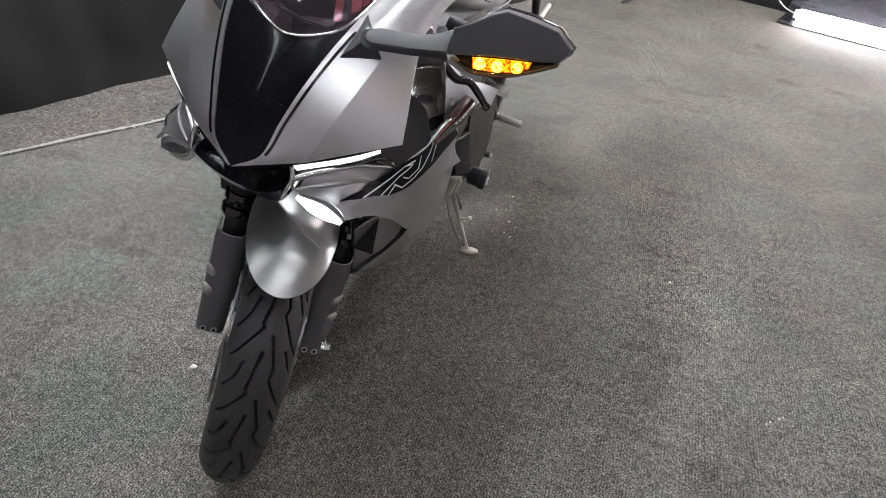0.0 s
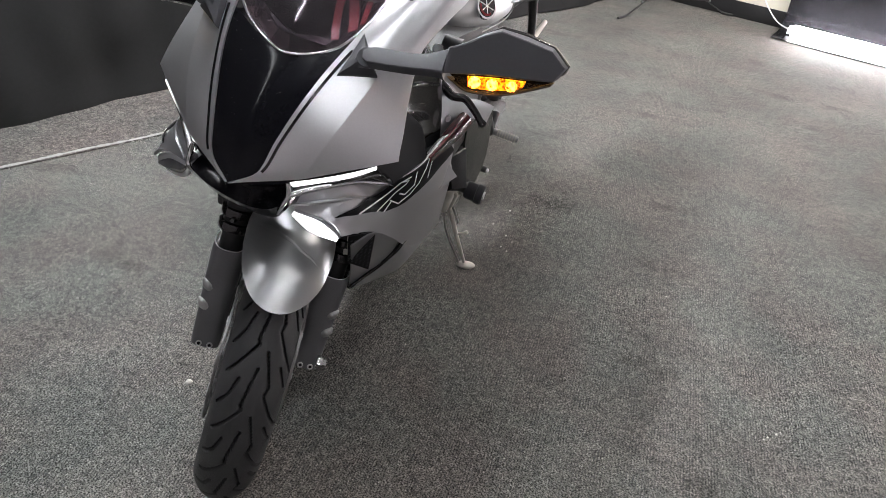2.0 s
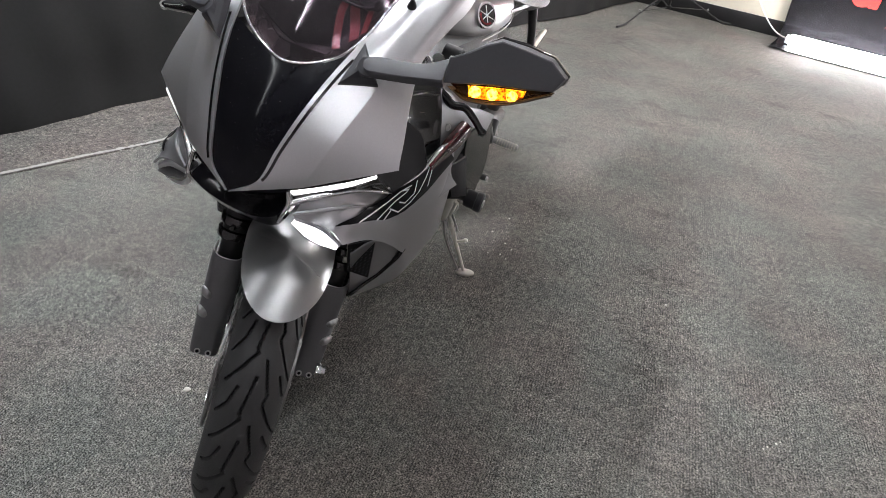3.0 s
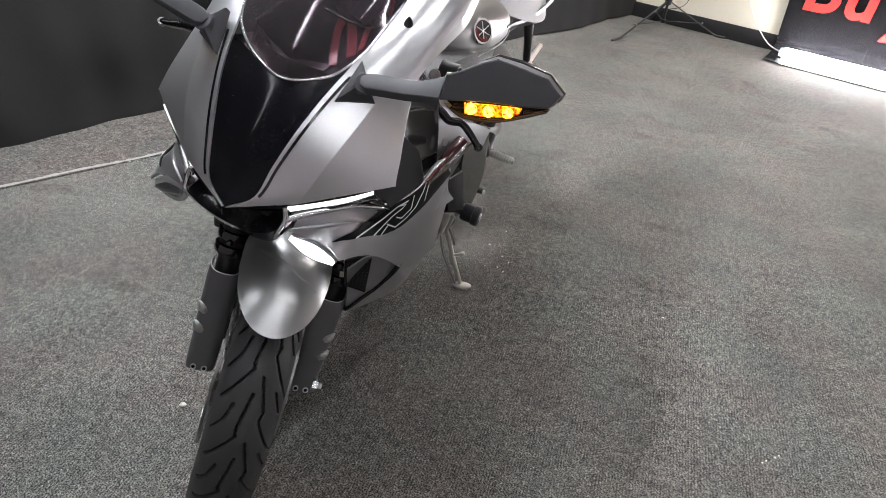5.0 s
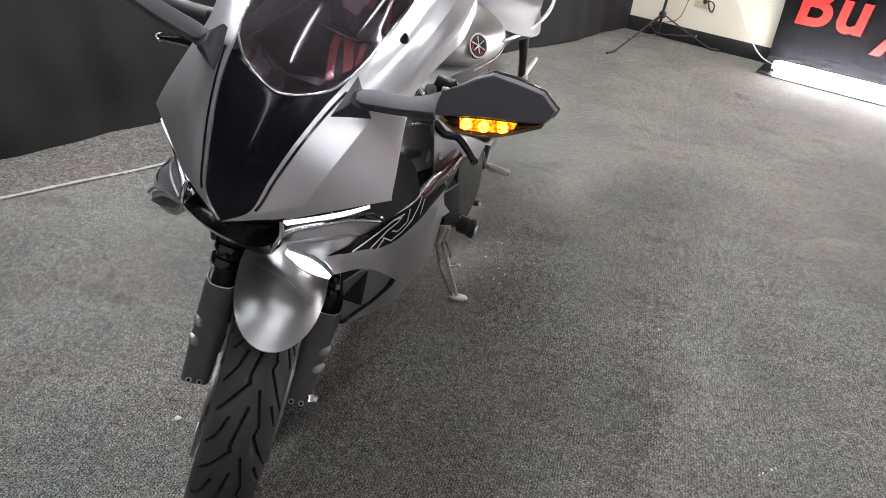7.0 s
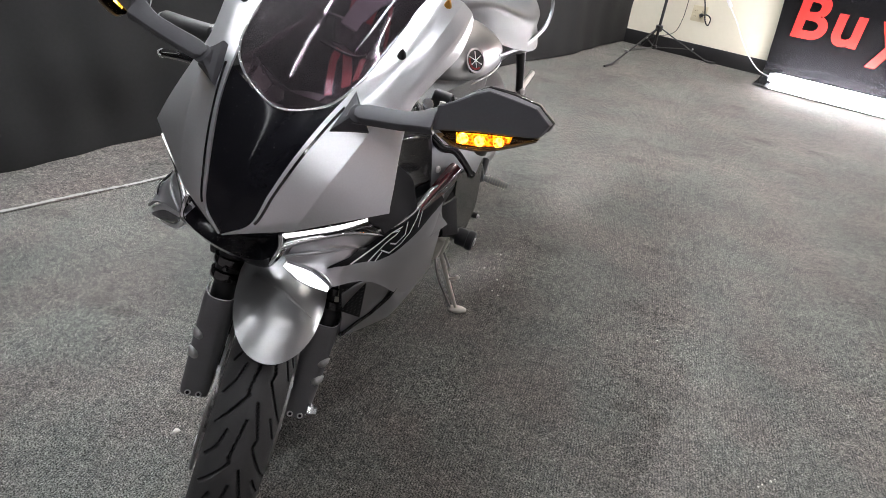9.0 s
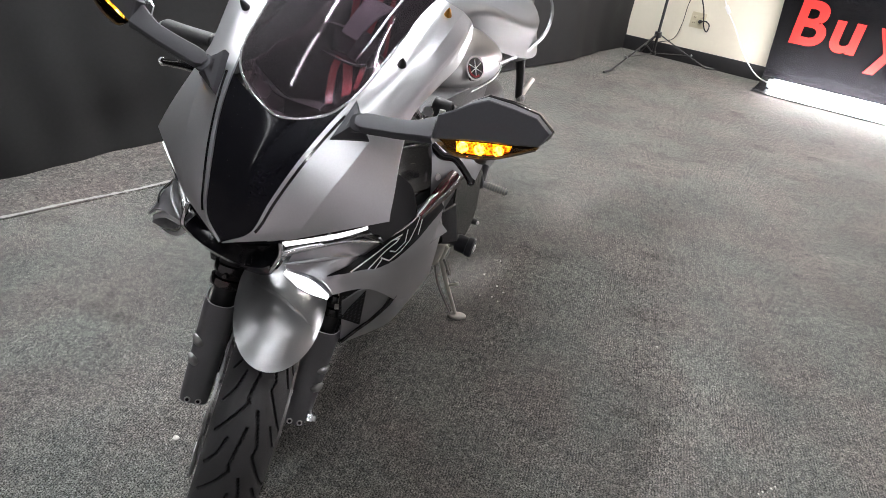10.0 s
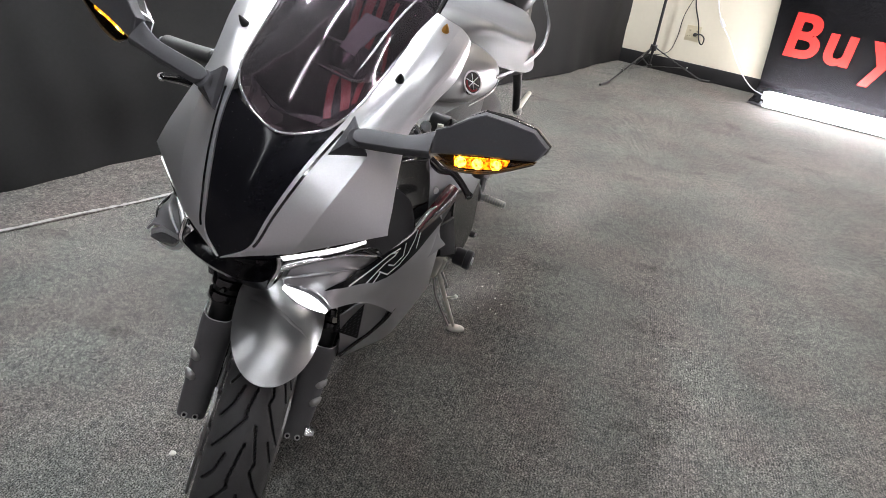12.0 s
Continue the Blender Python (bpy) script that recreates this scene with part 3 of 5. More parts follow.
front_wheel = wheel("front_wheel", AXLE, 0.298, 0.0555, 0.046, TURNED, "front wheel turned to the rider's left", True)
for sx in (-1, 1):
    disc = revolve("brake_disc", [(0.125, -0.0025), (0.158, -0.0025), (0.158, 0.0025), (0.125, 0.0025)], (sx * 0.066, 0, 0), (1, 0, 0), DISC, front_wheel, "drilled steel brake disc", 120, closed=True)
    for i in range(10):
        a = 2 * math.pi * i / 10
        block("button", (0.012, 0.014, 0.022), pose(sx * 0.066, 0.12 * math.cos(a), 0.12 * math.sin(a), math.degrees(a) + 90, 0, 0), STEEL, disc, bevel=0.002)
rear_wheel = wheel("rear_wheel", (0, 1.405, 0.305), 0.312, 0.095, 0.06, Matrix.Identity(4), "rear wheel behind the fairing", False)


# front mudguard over the tyre
def fender():
    rows = []
    for back, half, r0, drop in ((0, 0.075, 0.337, 0.024), (7, 0.077, 0.340, 0.034), (15, 0.0790, 0.343, 0.048), (28, 0.080, 0.348, 0.064), (48, 0.077, 0.352, 0.074), (72, 0.075, 0.353, 0.066), (100, 0.070, 0.348, 0.056), (124, 0.064, 0.342, 0.05)):
        row = []
        for u in (-1, -0.9, -0.75, -0.6, -0.45, -0.3, -0.15, 0, 0.15, 0.3, 0.45, 0.6, 0.75, 0.9, 1):
            lip = 115.5 - 22 * abs(u) ** 2.0
            a = radians(lip - back * (lip + 7) / 124)
            r = r0 - drop * abs(u) ** 2.2
            row.append((half * math.sin(u * math.pi / 2 * 0.92) / math.sin(math.pi / 2 * 0.92), r * math.cos(a), r * math.sin(a)))
        rows.append(row)
    global FENDER
    FENDER = rows
    return sheet("front_fender", rows, FENDERGREY, bike, "satin dark grey front mudguard", 4, 6, (), 0.004, m=TURNED @ Matrix.Translation(AXLE), sharp=60)


front_fender = fender()


# fork legs with their guards
def fork(sx):
    d = np.array((0, math.sin(RAKE), math.cos(RAKE)))
    foot = np.array((sx * 0.108, 0.042, 0.238))
    m = TURNED
    leg = tube("fork_leg", [foot + d * 0.02, foot + d * 0.30], 0.024, BLACK, bike, "black upside-down fork leg", n=1, seg=20, m=m)
    tube("outer_tube", [foot + d * 0.25, foot + d * 0.62], 0.0285, BLACK, leg, "gloss black outer fork tube", n=1, seg=24)
    for k in (0.265, 0.295, 0.33, 0.40):
        c = foot + d * k
        revolve("clamp_ring", [(0.030, -0.010), (0.036, -0.008), (0.037, 0.0), (0.036, 0.008), (0.030, 0.010)], c, d, BLACKGLOSS, leg, seg=28, closed=True)
    # guard: a flat-fronted shell wrapped round the leg, square at its foot
    fwd = np.array((0, -math.cos(RAKE), math.sin(RAKE)))
    out = np.array((sx, 0, 0))
    rows = []
    for k, w, bulge in ((-0.012, 0.027, 0.026), (0.004, 0.028, 0.030), (0.05, 0.029, 0.034), (0.10, 0.030, 0.036), (0.16, 0.031, 0.038), (0.205, 0.032, 0.040), (0.232, 0.031, 0.040)):
        row = []
        for a in (-100, -75, -48, -22, 0, 22, 48, 75, 100):
            s, q = math.sin(radians(a)), math.cos(radians(a))
            row.append(foot + d * (k - 0.012 * (k > 0.22) * q * q) + out * (w * math.copysign(abs(s) ** 0.62, s)) + fwd * (bulge * math.copysign(abs(q) ** 0.45, q)))
        rows.append(row)
    guard = sheet("fork_guard", rows, FORKGREY, leg, "dark grey moulded fork guard with two round dimples", 4, 5, (), 0.004, sharp=50)
    tube("guard_lip", rows[-1], 0.0013, SILVER, guard, "thin bright upper edge of the guard", n=4, seg=8)
    for k in (0.090, 0.134):
        c = foot + d * k + fwd * 0.0310 + out * 0.0205
        e = (d + out) * 0.0125
        # steel colour carries the bright crescent that light makes in each dimple
        tube("dimple", [c + e, c + e * 0.5, c, c - e * 0.5, c - e], [0.0010, 0.0090, 0.0112, 0.0092, 0.0010], STEEL, guard, "pressed dimple with its glint put in as bright steel", n=4, seg=16)
    if sx > 0:
        for k, w, h in ((0.352, 0.013, 0.050), (0.314, 0.020, 0.010), (0.300, 0.011, 0.016), (0.284, 0.019, 0.012)):
            m2 = Matrix.Translation(Vector(foot + d * k + fwd * 0.0350 + out * 0.010)) @ pose(0, 0, 0, -math.degrees(RAKE), 0, 18)
            block("clamp_plate", (w, 0.004, h), m2, PEWTER, leg, "bright notched clamp plate", bevel=0.0012)
    else:
        for k in (0.285, 0.345):
            revolve("pinch_bolt", [(0.0, 0.006), (0.004, 0.006), (0.006, 0.004), (0.006, -0.02)], foot + d * k + fwd * 0.036 + out * 0.006, fwd + out * 0.2, BLACKGLOSS, leg, "gloss black pinch bolt", 14)
    plate = [foot + d * -0.010 + out * x + fwd * y for x, y in ((-0.028, -0.01), (-0.027, 0.022), (0.027, 0.022), (0.028, -0.01))]
    slab("foot_plate", plate, d, 0.012, FORKGREY, leg)
    for off in (-0.011, 0.011):
        c = foot + d * -0.004 + fwd * 0.030 + out * off
        ax = d * 0.35 + fwd * 0.93
        head = revolve("bolt", [(0.0, 0.003), (0.0034, 0.003), (0.0036, 0.0064), (0.0058, 0.0064), (0.0064, 0.004), (0.0064, -0.014)], c, ax, STEEL, leg, "socket-head pinch bolt", 16)
        revolve("socket", [(0.0, 0.0052), (0.0037, 0.0052), (0.0037, 0.002)], c, ax, MATTBLACK, head, "dark bolt socket", 12)
    block("axle_clamp", (0.05, 0.055, 0.06), pose(*(foot + d * 0.03 + np.array((0, 0.012, 0)))), FORKGREY, leg, bevel=0.012, seg=3)
    # caliper behind the leg
    block("caliper", (0.05, 0.07, 0.12), pose(sx * 0.098, 0.11, 0.30, -24, 0, 0), BLACK, leg, "black radial brake caliper", bevel=0.012, seg=3)


for sx in (-1, 1):
    fork(sx)
revolve("axle_nut", [(0.0, 0.0), (0.014, 0.0), (0.0145, 0.004), (0.0145, 0.012), (0.011, 0.014), (0.011, 0.02), (0.0, 0.02)], (0.125, 0.0, 0.290), (1, 0, 0), CHROME, bike, "bright hexagonal axle nut", 6, TURNED)


# ---- surfaces of the bodywork
class Surface:
    """A smooth grid that can be sampled at u (across) and v (along), each 0 to 1."""

    def __init__(self, ctrl, su=8, sv=8, creases=()):
        v, f = grid(ctrl, su, sv, creases)
        k = f[0][3]
        self.g = v.reshape(-1, k, 3)

    def at(self, u, v, lift=0.0, side=1.0):
        r, k = self.g.shape[0] - 1, self.g.shape[1] - 1
        x, y = min(max(u, 0), 1) * k, min(max(v, 0), 1) * r
        i, j = min(int(y), r - 1), min(int(x), k - 1)
        a, b = y - i, x - j
        g = self.g
        p = (g[i, j] * (1 - b) + g[i, j + 1] * b) * (1 - a) + (g[i + 1, j] * (1 - b) + g[i + 1, j + 1] * b) * a
        n = np.cross(g[i, j + 1] - g[i, j], g[i + 1, j] - g[i, j])
        n = n / (np.linalg.norm(n) + 1e-12)
        if n @ np.array((0.6, -0.6, 0.5)) < 0:
            n = -n
        return p + n * lift

    def patch(self, upper, lower, lift, n=8, across=5):
        up, lo = spline(upper, n), spline(lower, n)
        return [[self.at(*(a * (1 - t) + b * t), lift) for t in np.linspace(0, 1, across)] for a, b in zip(up, lo)]

    def ribbon(self, line, width, lift, n=6):
        q = spline(line, n) if n > 1 else np.asarray(line, float)
        p = np.array([self.at(u, v, lift) for u, v in q])
        e = np.array([self.at(u + 0.004, v, lift) for u, v in q])
        t = np.gradient(p, axis=0)
        t /= np.linalg.norm(t, axis=1)[:, None] + 1e-12
        d2 = np.array([self.at(u, v + 0.004, lift) for u, v in q])
        nrm = np.cross(e - p, d2 - p)
        nrm /= np.linalg.norm(nrm, axis=1)[:, None] + 1e-12
        w = np.cross(nrm, t) * width / 2
        return [[a - b, a + b] for a, b in zip(p, w)]


# ---- upper cowl
PANEL_EDGE = [(0.002, -0.070, 0.768), (0.038, -0.053, 0.792), (0.051, -0.031, 0.834), (0.063, -0.004, 0.875), (0.075, 0.026, 0.915), (0.085, 0.055, 0.940), (0.092, 0.080, 0.958)]
def bow(a, b, c, t):
    """A gentle arc through three places."""
    a, b, c = np.array(a), np.array(b), np.array(c)
    return a * (2 * t - 1) * (t - 1) + b * 4 * t * (1 - t) + c * t * (2 * t - 1)


# lower half: two flat facets that meet in a crisp crease
INNER_LINE = [(0.0379, -0.0537, 0.7902), (0.0691, 0.0102, 0.8949), (0.0941, 0.0886, 0.9621)]
CREASE_LINE = [(0.1067, -0.0195, 0.8169), (0.1360, 0.0420, 0.8985), (0.1515, 0.1125, 0.9525)]
OUTER_LINE = [(0.2092, 0.0593, 0.8425), (0.1953, 0.0963, 0.8971), (0.1803, 0.1452, 0.9549)]
FOOT = [(0.0020, -0.0715, 0.7660), (0.0955, -0.0305, 0.7917), (0.2120, 0.0528, 0.8300)]
UPPER_COWL = [
    [(0.1072, 0.1413, 0.9980), (0.1389, 0.1434, 0.9973), (0.1600, 0.1500, 0.9885), (0.1780, 0.1600, 0.9840), (0.1837, 0.1693, 0.9744)],
    [(0.1178, 0.2113, 1.0400), (0.1448, 0.2004, 1.0377), (0.1698, 0.2037, 1.0305), (0.1891, 0.2108, 1.0203), (0.1950, 0.2212, 0.9994)],
    [(0.1241, 0.2647, 1.0762), (0.1499, 0.2546, 1.0734), (0.1777, 0.2571, 1.0668), (0.1995, 0.2640, 1.0515), (0.2037, 0.2703, 1.0235)],
    [(0.1376, 0.3061, 1.1056), (0.1580, 0.3031, 1.1019), (0.1809, 0.3103, 1.0948), (0.1977, 0.3150, 1.0811), (0.2019, 0.3189, 1.0563)],
]
COWL = [[*FOOT]] + [[bow(*line, k / 5) for line in (INNER_LINE, CREASE_LINE, OUTER_LINE)] for k in range(6)]
COWL = [[np.array(a), (np.array(a) + np.array(b)) / 2 + np.array((0.0004, -0.0010, 0.0008)), np.array(b), (np.array(b) + np.array(c)) / 2, np.array(c)] for a, b, c in COWL]
COWL = np.array(COWL + [[np.array(p) for p in row] for row in UPPER_COWL])
smooth = fair(COWL[1:], 5)
COWL[1:, 1:4] = smooth[:, 1:4]
COWL[1:, (0, 4)] = COWL[1:, (0, 4)] * 0.5 + smooth[:, (0, 4)] * 0.5
cowl_surface = Surface(COWL, 6, 6, (2,))
for left in (False, True):
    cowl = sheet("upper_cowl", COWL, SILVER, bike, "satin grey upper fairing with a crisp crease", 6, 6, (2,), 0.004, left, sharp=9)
    # thin black groove and raised strip along the centre panel
    edge = [(0.020, 0.10), (0.028, 0.2), (0.035, 0.3), (0.04, 0.4), (0.045, 0.5), (0.05, 0.58)]
    sheet("groove", cowl_surface.ribbon([(u + 0.030, v) for u, v in edge], 0.0042, 0.0030), BLACKGLOSS, cowl, "black pin-stripe groove", 1, 1, (), 0.0006, left)
    # thin worn edge along the outer rim
    tube("rim_edge", flip([row[4] for row in COWL[:7]], left), 0.0016, SILVER, cowl, "bright outer edge", n=4, seg=8)
    # bright screw caps
    for v, u, big in ((0.765, 0.22, 1.0), (0.960, 0.34, 0.9)):
        c = cowl_surface.at(u, v, 0.001)
        cap = BLACK
        if v > 0.9 and not left:
            cap = BRASS
        tip = c + np.array((0.004, -0.012, 0.016)) * big
        tube("screen_spike", flip([c, c * 0.5 + tip * 0.5, tip], left), [0.0075 * big, 0.005 * big, 0.0006], cap, cowl, "small pointed screen bolt cap", n=2, seg=12)
# gloss black centre panel, scooped between the two ridges
rows = []
for k, (x, y, z) in enumerate(PANEL_EDGE):
    t = k / 6
    cen = np.array((0.0, -0.070 + 0.137 * t - 0.024 * t * (1 - t), 0.767 + 0.157 * t + 0.030 * t * (1 - t)))
    e = np.array((x - 0.001, y + 0.001, z - 0.0015))
    b = e * 0.5 + cen * 0.5 - np.array((0, 0, 0.007 * t ** 3))
    mm = lambda p: (-p[0], p[1], p[2])
    rows.append([mm(e), mm(b), cen, b, e])
panel_rows = rows
nose = sheet("nose_panel", rows, NOSEBLACK, bike, "gloss black scooped nose panel with dust specks", 6, 6, (), 0.003, sharp=60)

# ---- chin: the black intake mouth below the nose
rows = []
for x, yt, zt, ym, zm, yb, zb in ((-0.080, -0.038, 0.783, -0.050, 0.750, -0.020, 0.712), (-0.062, -0.048, 0.779, -0.050, 0.732, -0.018, 0.690), (-0.032, -0.059, 0.773, -0.044, 0.715, -0.014, 0.680), (0, -0.066, 0.764, -0.040, 0.708, -0.012, 0.676), (0.032, -0.059, 0.773, -0.044, 0.715, -0.014, 0.680), (0.062, -0.048, 0.779, -0.050, 0.732, -0.018, 0.690), (0.080, -0.038, 0.783, -0.050, 0.750, -0.020, 0.712)):
    rows.append([(x, yt, zt), (x * 0.94, (yt + ym) / 2 + 0.028, (zt + zm) / 2), (x, ym, zm), (x * 0.84, yb, zb), (x * 0.7, yb + 0.06, zb - 0.005)])
chin = sheet("intake_mouth", rows, NOSEBLACK, bike, "black central intake below the nose, dusty inside", 4, 4, (2,), 0.004)


def dust(name, surface, parent, count, u0, u1, v0, v1, size, label):
    """Fine pale grains lying on a dark surface."""
    v, f = [], []
    for i in range(count):
        a, b = random.uniform(u0, u1), random.uniform(v0, v1)
        b += random.gauss(0, 0.03)
        s = size * random.uniform(0.5, 1.6)
        p = surface.at(a, b, 0.0022)
        k = len(v)
        v += [p + np.array(w) * s for w in ((1, 0, 0), (-0.6, -0.2, 0.8), (-0.5, 0.1, -0.9), (0, -1.0, 0.4))]
        f += [(k, k + 1, k + 2), (k, k + 1, k + 3), (k + 1, k + 2, k + 3), (k, k + 2, k + 3)]
    tagged(mesh_part(name, v, f, LINT, parent, label, None, False), kind="stuff")


chin_surface = Surface(rows, 4, 4, (2,))
dust("dust_grains", chin_surface, chin, 170, 0.36, 0.50, 0.12, 0.70, 0.00035, "fine pale dust grains")
for left in (False, True):
    tube("bright_edge", flip([(0.082, -0.040, 0.784), (0.086, -0.044, 0.765), (0.083, -0.053, 0.750), (0.075, -0.047, 0.733), (0.064, -0.035, 0.712)], left), [0.0035, 0.004, 0.0035, 0.003, 0.002], CHROME, chin, "bright edge of the intake", n=5, seg=8)

dust("dust_grains", Surface(panel_rows, 6, 6), nose, 110, 0.15, 0.9, 0.1, 0.97, 0.00025, "fine pale dust grains")

# ---- side fairing, both sides
SIDE_FRONT = [
    [(0.094, -0.040, 0.742), (0.112, -0.034, 0.738), (0.138, -0.028, 0.736), (0.158, -0.027, 0.730), (0.173, -0.026, 0.714)],
    [(0.098, -0.026, 0.768), (0.126, -0.013, 0.763), (0.156, 0.002, 0.757), (0.177, 0.010, 0.738), (0.188, 0.020, 0.700)],
    [(0.130, 0.010, 0.774), (0.150, 0.020, 0.762), (0.171, 0.036, 0.745), (0.186, 0.052, 0.712), (0.194, 0.068, 0.664)],
    [(0.163, 0.045, 0.774), (0.174, 0.058, 0.752), (0.189, 0.083, 0.722), (0.200, 0.105, 0.675), (0.206, 0.140, 0.605)],
]
SIDE_REAR = [
    [(0.196, 0.100, 0.760), (0.203, 0.120, 0.732), (0.211, 0.145, 0.690), (0.213, 0.180, 0.630), (0.205, 0.220, 0.530)],
    [(0.214, 0.160, 0.772), (0.222, 0.180, 0.732), (0.226, 0.200, 0.676), (0.222, 0.250, 0.600), (0.203, 0.320, 0.450)],
    [(0.224, 0.230, 0.782), (0.231, 0.250, 0.738), (0.232, 0.275, 0.685), (0.226, 0.340, 0.600), (0.200, 0.440, 0.395)],
    [(0.230, 0.290, 0.780), (0.235, 0.305, 0.740), (0.232, 0.330, 0.690), (0.222, 0.420, 0.590), (0.194, 0.560, 0.350)],
]
SIDE = fair(SIDE_FRONT + SIDE_REAR, 4)
SIDE[0] = SIDE_FRONT[0]
side_surface = Surface(SIDE, 6, 6, (1, 2))
for left in (False, True):
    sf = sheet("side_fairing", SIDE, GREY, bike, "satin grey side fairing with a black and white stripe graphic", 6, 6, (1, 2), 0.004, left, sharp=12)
    # raised strakes along the top of the pod
    tube("strake", flip([(0.0866, -0.0422, 0.7639), (0.1037, -0.0248, 0.7699), (0.1254, -0.0046, 0.7755), (0.1511, 0.0186, 0.7813), (0.1654, 0.0302, 0.7832), (0.183, 0.0445, 0.7815), (0.199, 0.062, 0.776)], left), [0.0050, 0.0048, 0.0044, 0.0040, 0.0038, 0.003, 0.002], RAIL, sf, "bright upper strake", n=5, seg=14)
    tube("strake", flip([(0.095, -0.046, 0.752), (0.128, -0.022, 0.758), (0.155, 0.010, 0.757), (0.178, 0.045, 0.750)], left), [0.002, 0.0035, 0.003, 0.001], GREY, sf, n=5, seg=10)

    # bright silver tube stands in for light glinting off the top edge
    tube("top_edge_gloss", flip([side_surface.at(0.0, v, 0.003) for v in np.linspace(0.56, 0.93, 14)], left), [0.0010, 0.0026, 0.0034, 0.0034, 0.0014], RAIL, sf, "silver strip in place of the upper edge's gloss highlight", n=2, seg=10)
    # running light under the cowl's lower edge
    drl = sheet("running_light", [[(0.083, -0.036, 0.782), (0.0855, -0.0305, 0.7735)], [(0.115, -0.012, 0.789), (0.118, -0.0045, 0.781)], [(0.150, 0.009, 0.802), (0.152, 0.015, 0.7935)], [(0.178, 0.026, 0.815), (0.178, 0.031, 0.8085)], [(0.188, 0.033, 0.820), (0.187, 0.036, 0.814)]], DRL, bike, "white running light strip", 3, 4, (), 0.003, left)
    # filler panel between running light and strake
    sheet("filler_panel", [[(0.085, -0.030, 0.768), (0.088, -0.028, 0.760)], [(0.150, 0.012, 0.788), (0.163, 0.046, 0.772)], [(0.187, 0.036, 0.815), (0.200, 0.100, 0.748)]], BLACKGLOSS, bike, "black filler below the running light", 3, 4, (), 0.003, left)
    # dark inner panel behind the cowl's edge
    panel = sheet("inner_panel", [[(0.176, 0.036, 0.812), (0.180, 0.044, 0.803), (0.193, 0.072, 0.784), (0.200, 0.089, 0.762)], [(0.190, 0.074, 0.828), (0.196, 0.090, 0.810), (0.204, 0.105, 0.790), (0.212, 0.122, 0.772)], [(0.192, 0.096, 0.856), (0.201, 0.116, 0.835), (0.210, 0.136, 0.812), (0.219, 0.150, 0.780)], [(0.190, 0.104, 0.888), (0.202, 0.125, 0.868), (0.213, 0.145, 0.843), (0.2245, 0.161, 0.785)]], SATINBLACK, bike, "satin black panel between cowl and side fairing", 4, 5, (), 0.003, left)
    tube("panel_edge", flip([(0.190, 0.104, 0.888), (0.210, 0.140, 0.850), (0.218, 0.153, 0.819), (0.2248, 0.161, 0.785), (0.215, 0.132, 0.775), (0.203, 0.100, 0.771), (0.199, 0.089, 0.762)], left), 0.0013, BLACKGLOSS, panel, "rolled edge of the panel", n=3, seg=8)
    # glossy black duct with upright ribs behind the cowl's edge
    duct = sheet("air_duct", [[(0.148, 0.160, 0.915), (0.150, 0.150, 0.880), (0.165, 0.140, 0.845), (0.178, 0.120, 0.800)], [(0.156, 0.200, 0.905), (0.166, 0.212, 0.862), (0.178, 0.205, 0.825), (0.200, 0.185, 0.770)], [(0.170, 0.240, 0.892), (0.183, 0.252, 0.850), (0.192, 0.248, 0.812), (0.208, 0.235, 0.764)], [(0.184, 0.278, 0.876), (0.196, 0.272, 0.845), (0.203, 0.268, 0.815), (0.214, 0.258, 0.762)]], BLACKGLOSS, bike, "gloss black air duct behind the cowl", 4, 4, (), 0.003, left)
    for dz in (0.0, 0.036):
        tube("duct_rib", flip([(0.160, 0.185, 0.882 - dz), (0.174, 0.226, 0.876 - dz), (0.189, 0.268, 0.866 - dz)], left), [0.0015, 0.004, 0.003], BLACKGLOSS, duct, "moulded rib of the duct", n=4, seg=10)
    side = sheet("inner_side_panel", [[(0.182, 0.284, 0.869), (0.198, 0.278, 0.822), (0.214, 0.264, 0.762)], [(0.196, 0.320, 0.849), (0.209, 0.315, 0.812), (0.221, 0.310, 0.772)], [(0.216, 0.355, 0.818), (0.224, 0.352, 0.798), (0.230, 0.350, 0.776)], [(0.238, 0.416, 0.794), (0.241, 0.405, 0.780), (0.243, 0.392, 0.764)], [(0.260, 0.478, 0.762), (0.260, 0.460, 0.750), (0.260, 0.440, 0.738)]], FORKGREY, bike, "grey inner fairing panel with a screw", 4, 4, (), 0.003, left)
    tube("panel_edge", flip([(0.183, 0.286, 0.867), (0.199, 0.279, 0.822), (0.215, 0.264, 0.762)], left), 0.0018, BLACKGLOSS, side, "dark front edge of the panel", n=4, seg=8)
    # dark red gloss blade above the graphic
    blade = sheet("red_blade", [[(0.2215, 0.182, 0.773), (0.226, 0.182, 0.775), (0.229, 0.183, 0.772), (0.228, 0.184, 0.764)], [(0.2195, 0.211, 0.778), (0.228, 0.218, 0.779), (0.2345, 0.235, 0.775), (0.234, 0.240, 0.762)], [(0.221, 0.279, 0.785), (0.233, 0.284, 0.784), (0.241, 0.294, 0.776), (0.241, 0.298, 0.760)], [(0.224, 0.347, 0.791), (0.235, 0.350, 0.789), (0.244, 0.354, 0.781), (0.246, 0.356, 0.764)]], REDGLOSS, bike, "gloss dark red blade along the fairing top", 4, 6, (2,), 0.003, left)
    tube("blade_edge", flip([(0.2295, 0.183, 0.772), (0.2350, 0.235, 0.7755), (0.2415, 0.294, 0.7765), (0.2445, 0.354, 0.7815)], left), [0.0016, 0.0030, 0.0034, 0.0022], BLACKGLOSS, blade, "gloss black lower edge of the blade", n=5, seg=12)
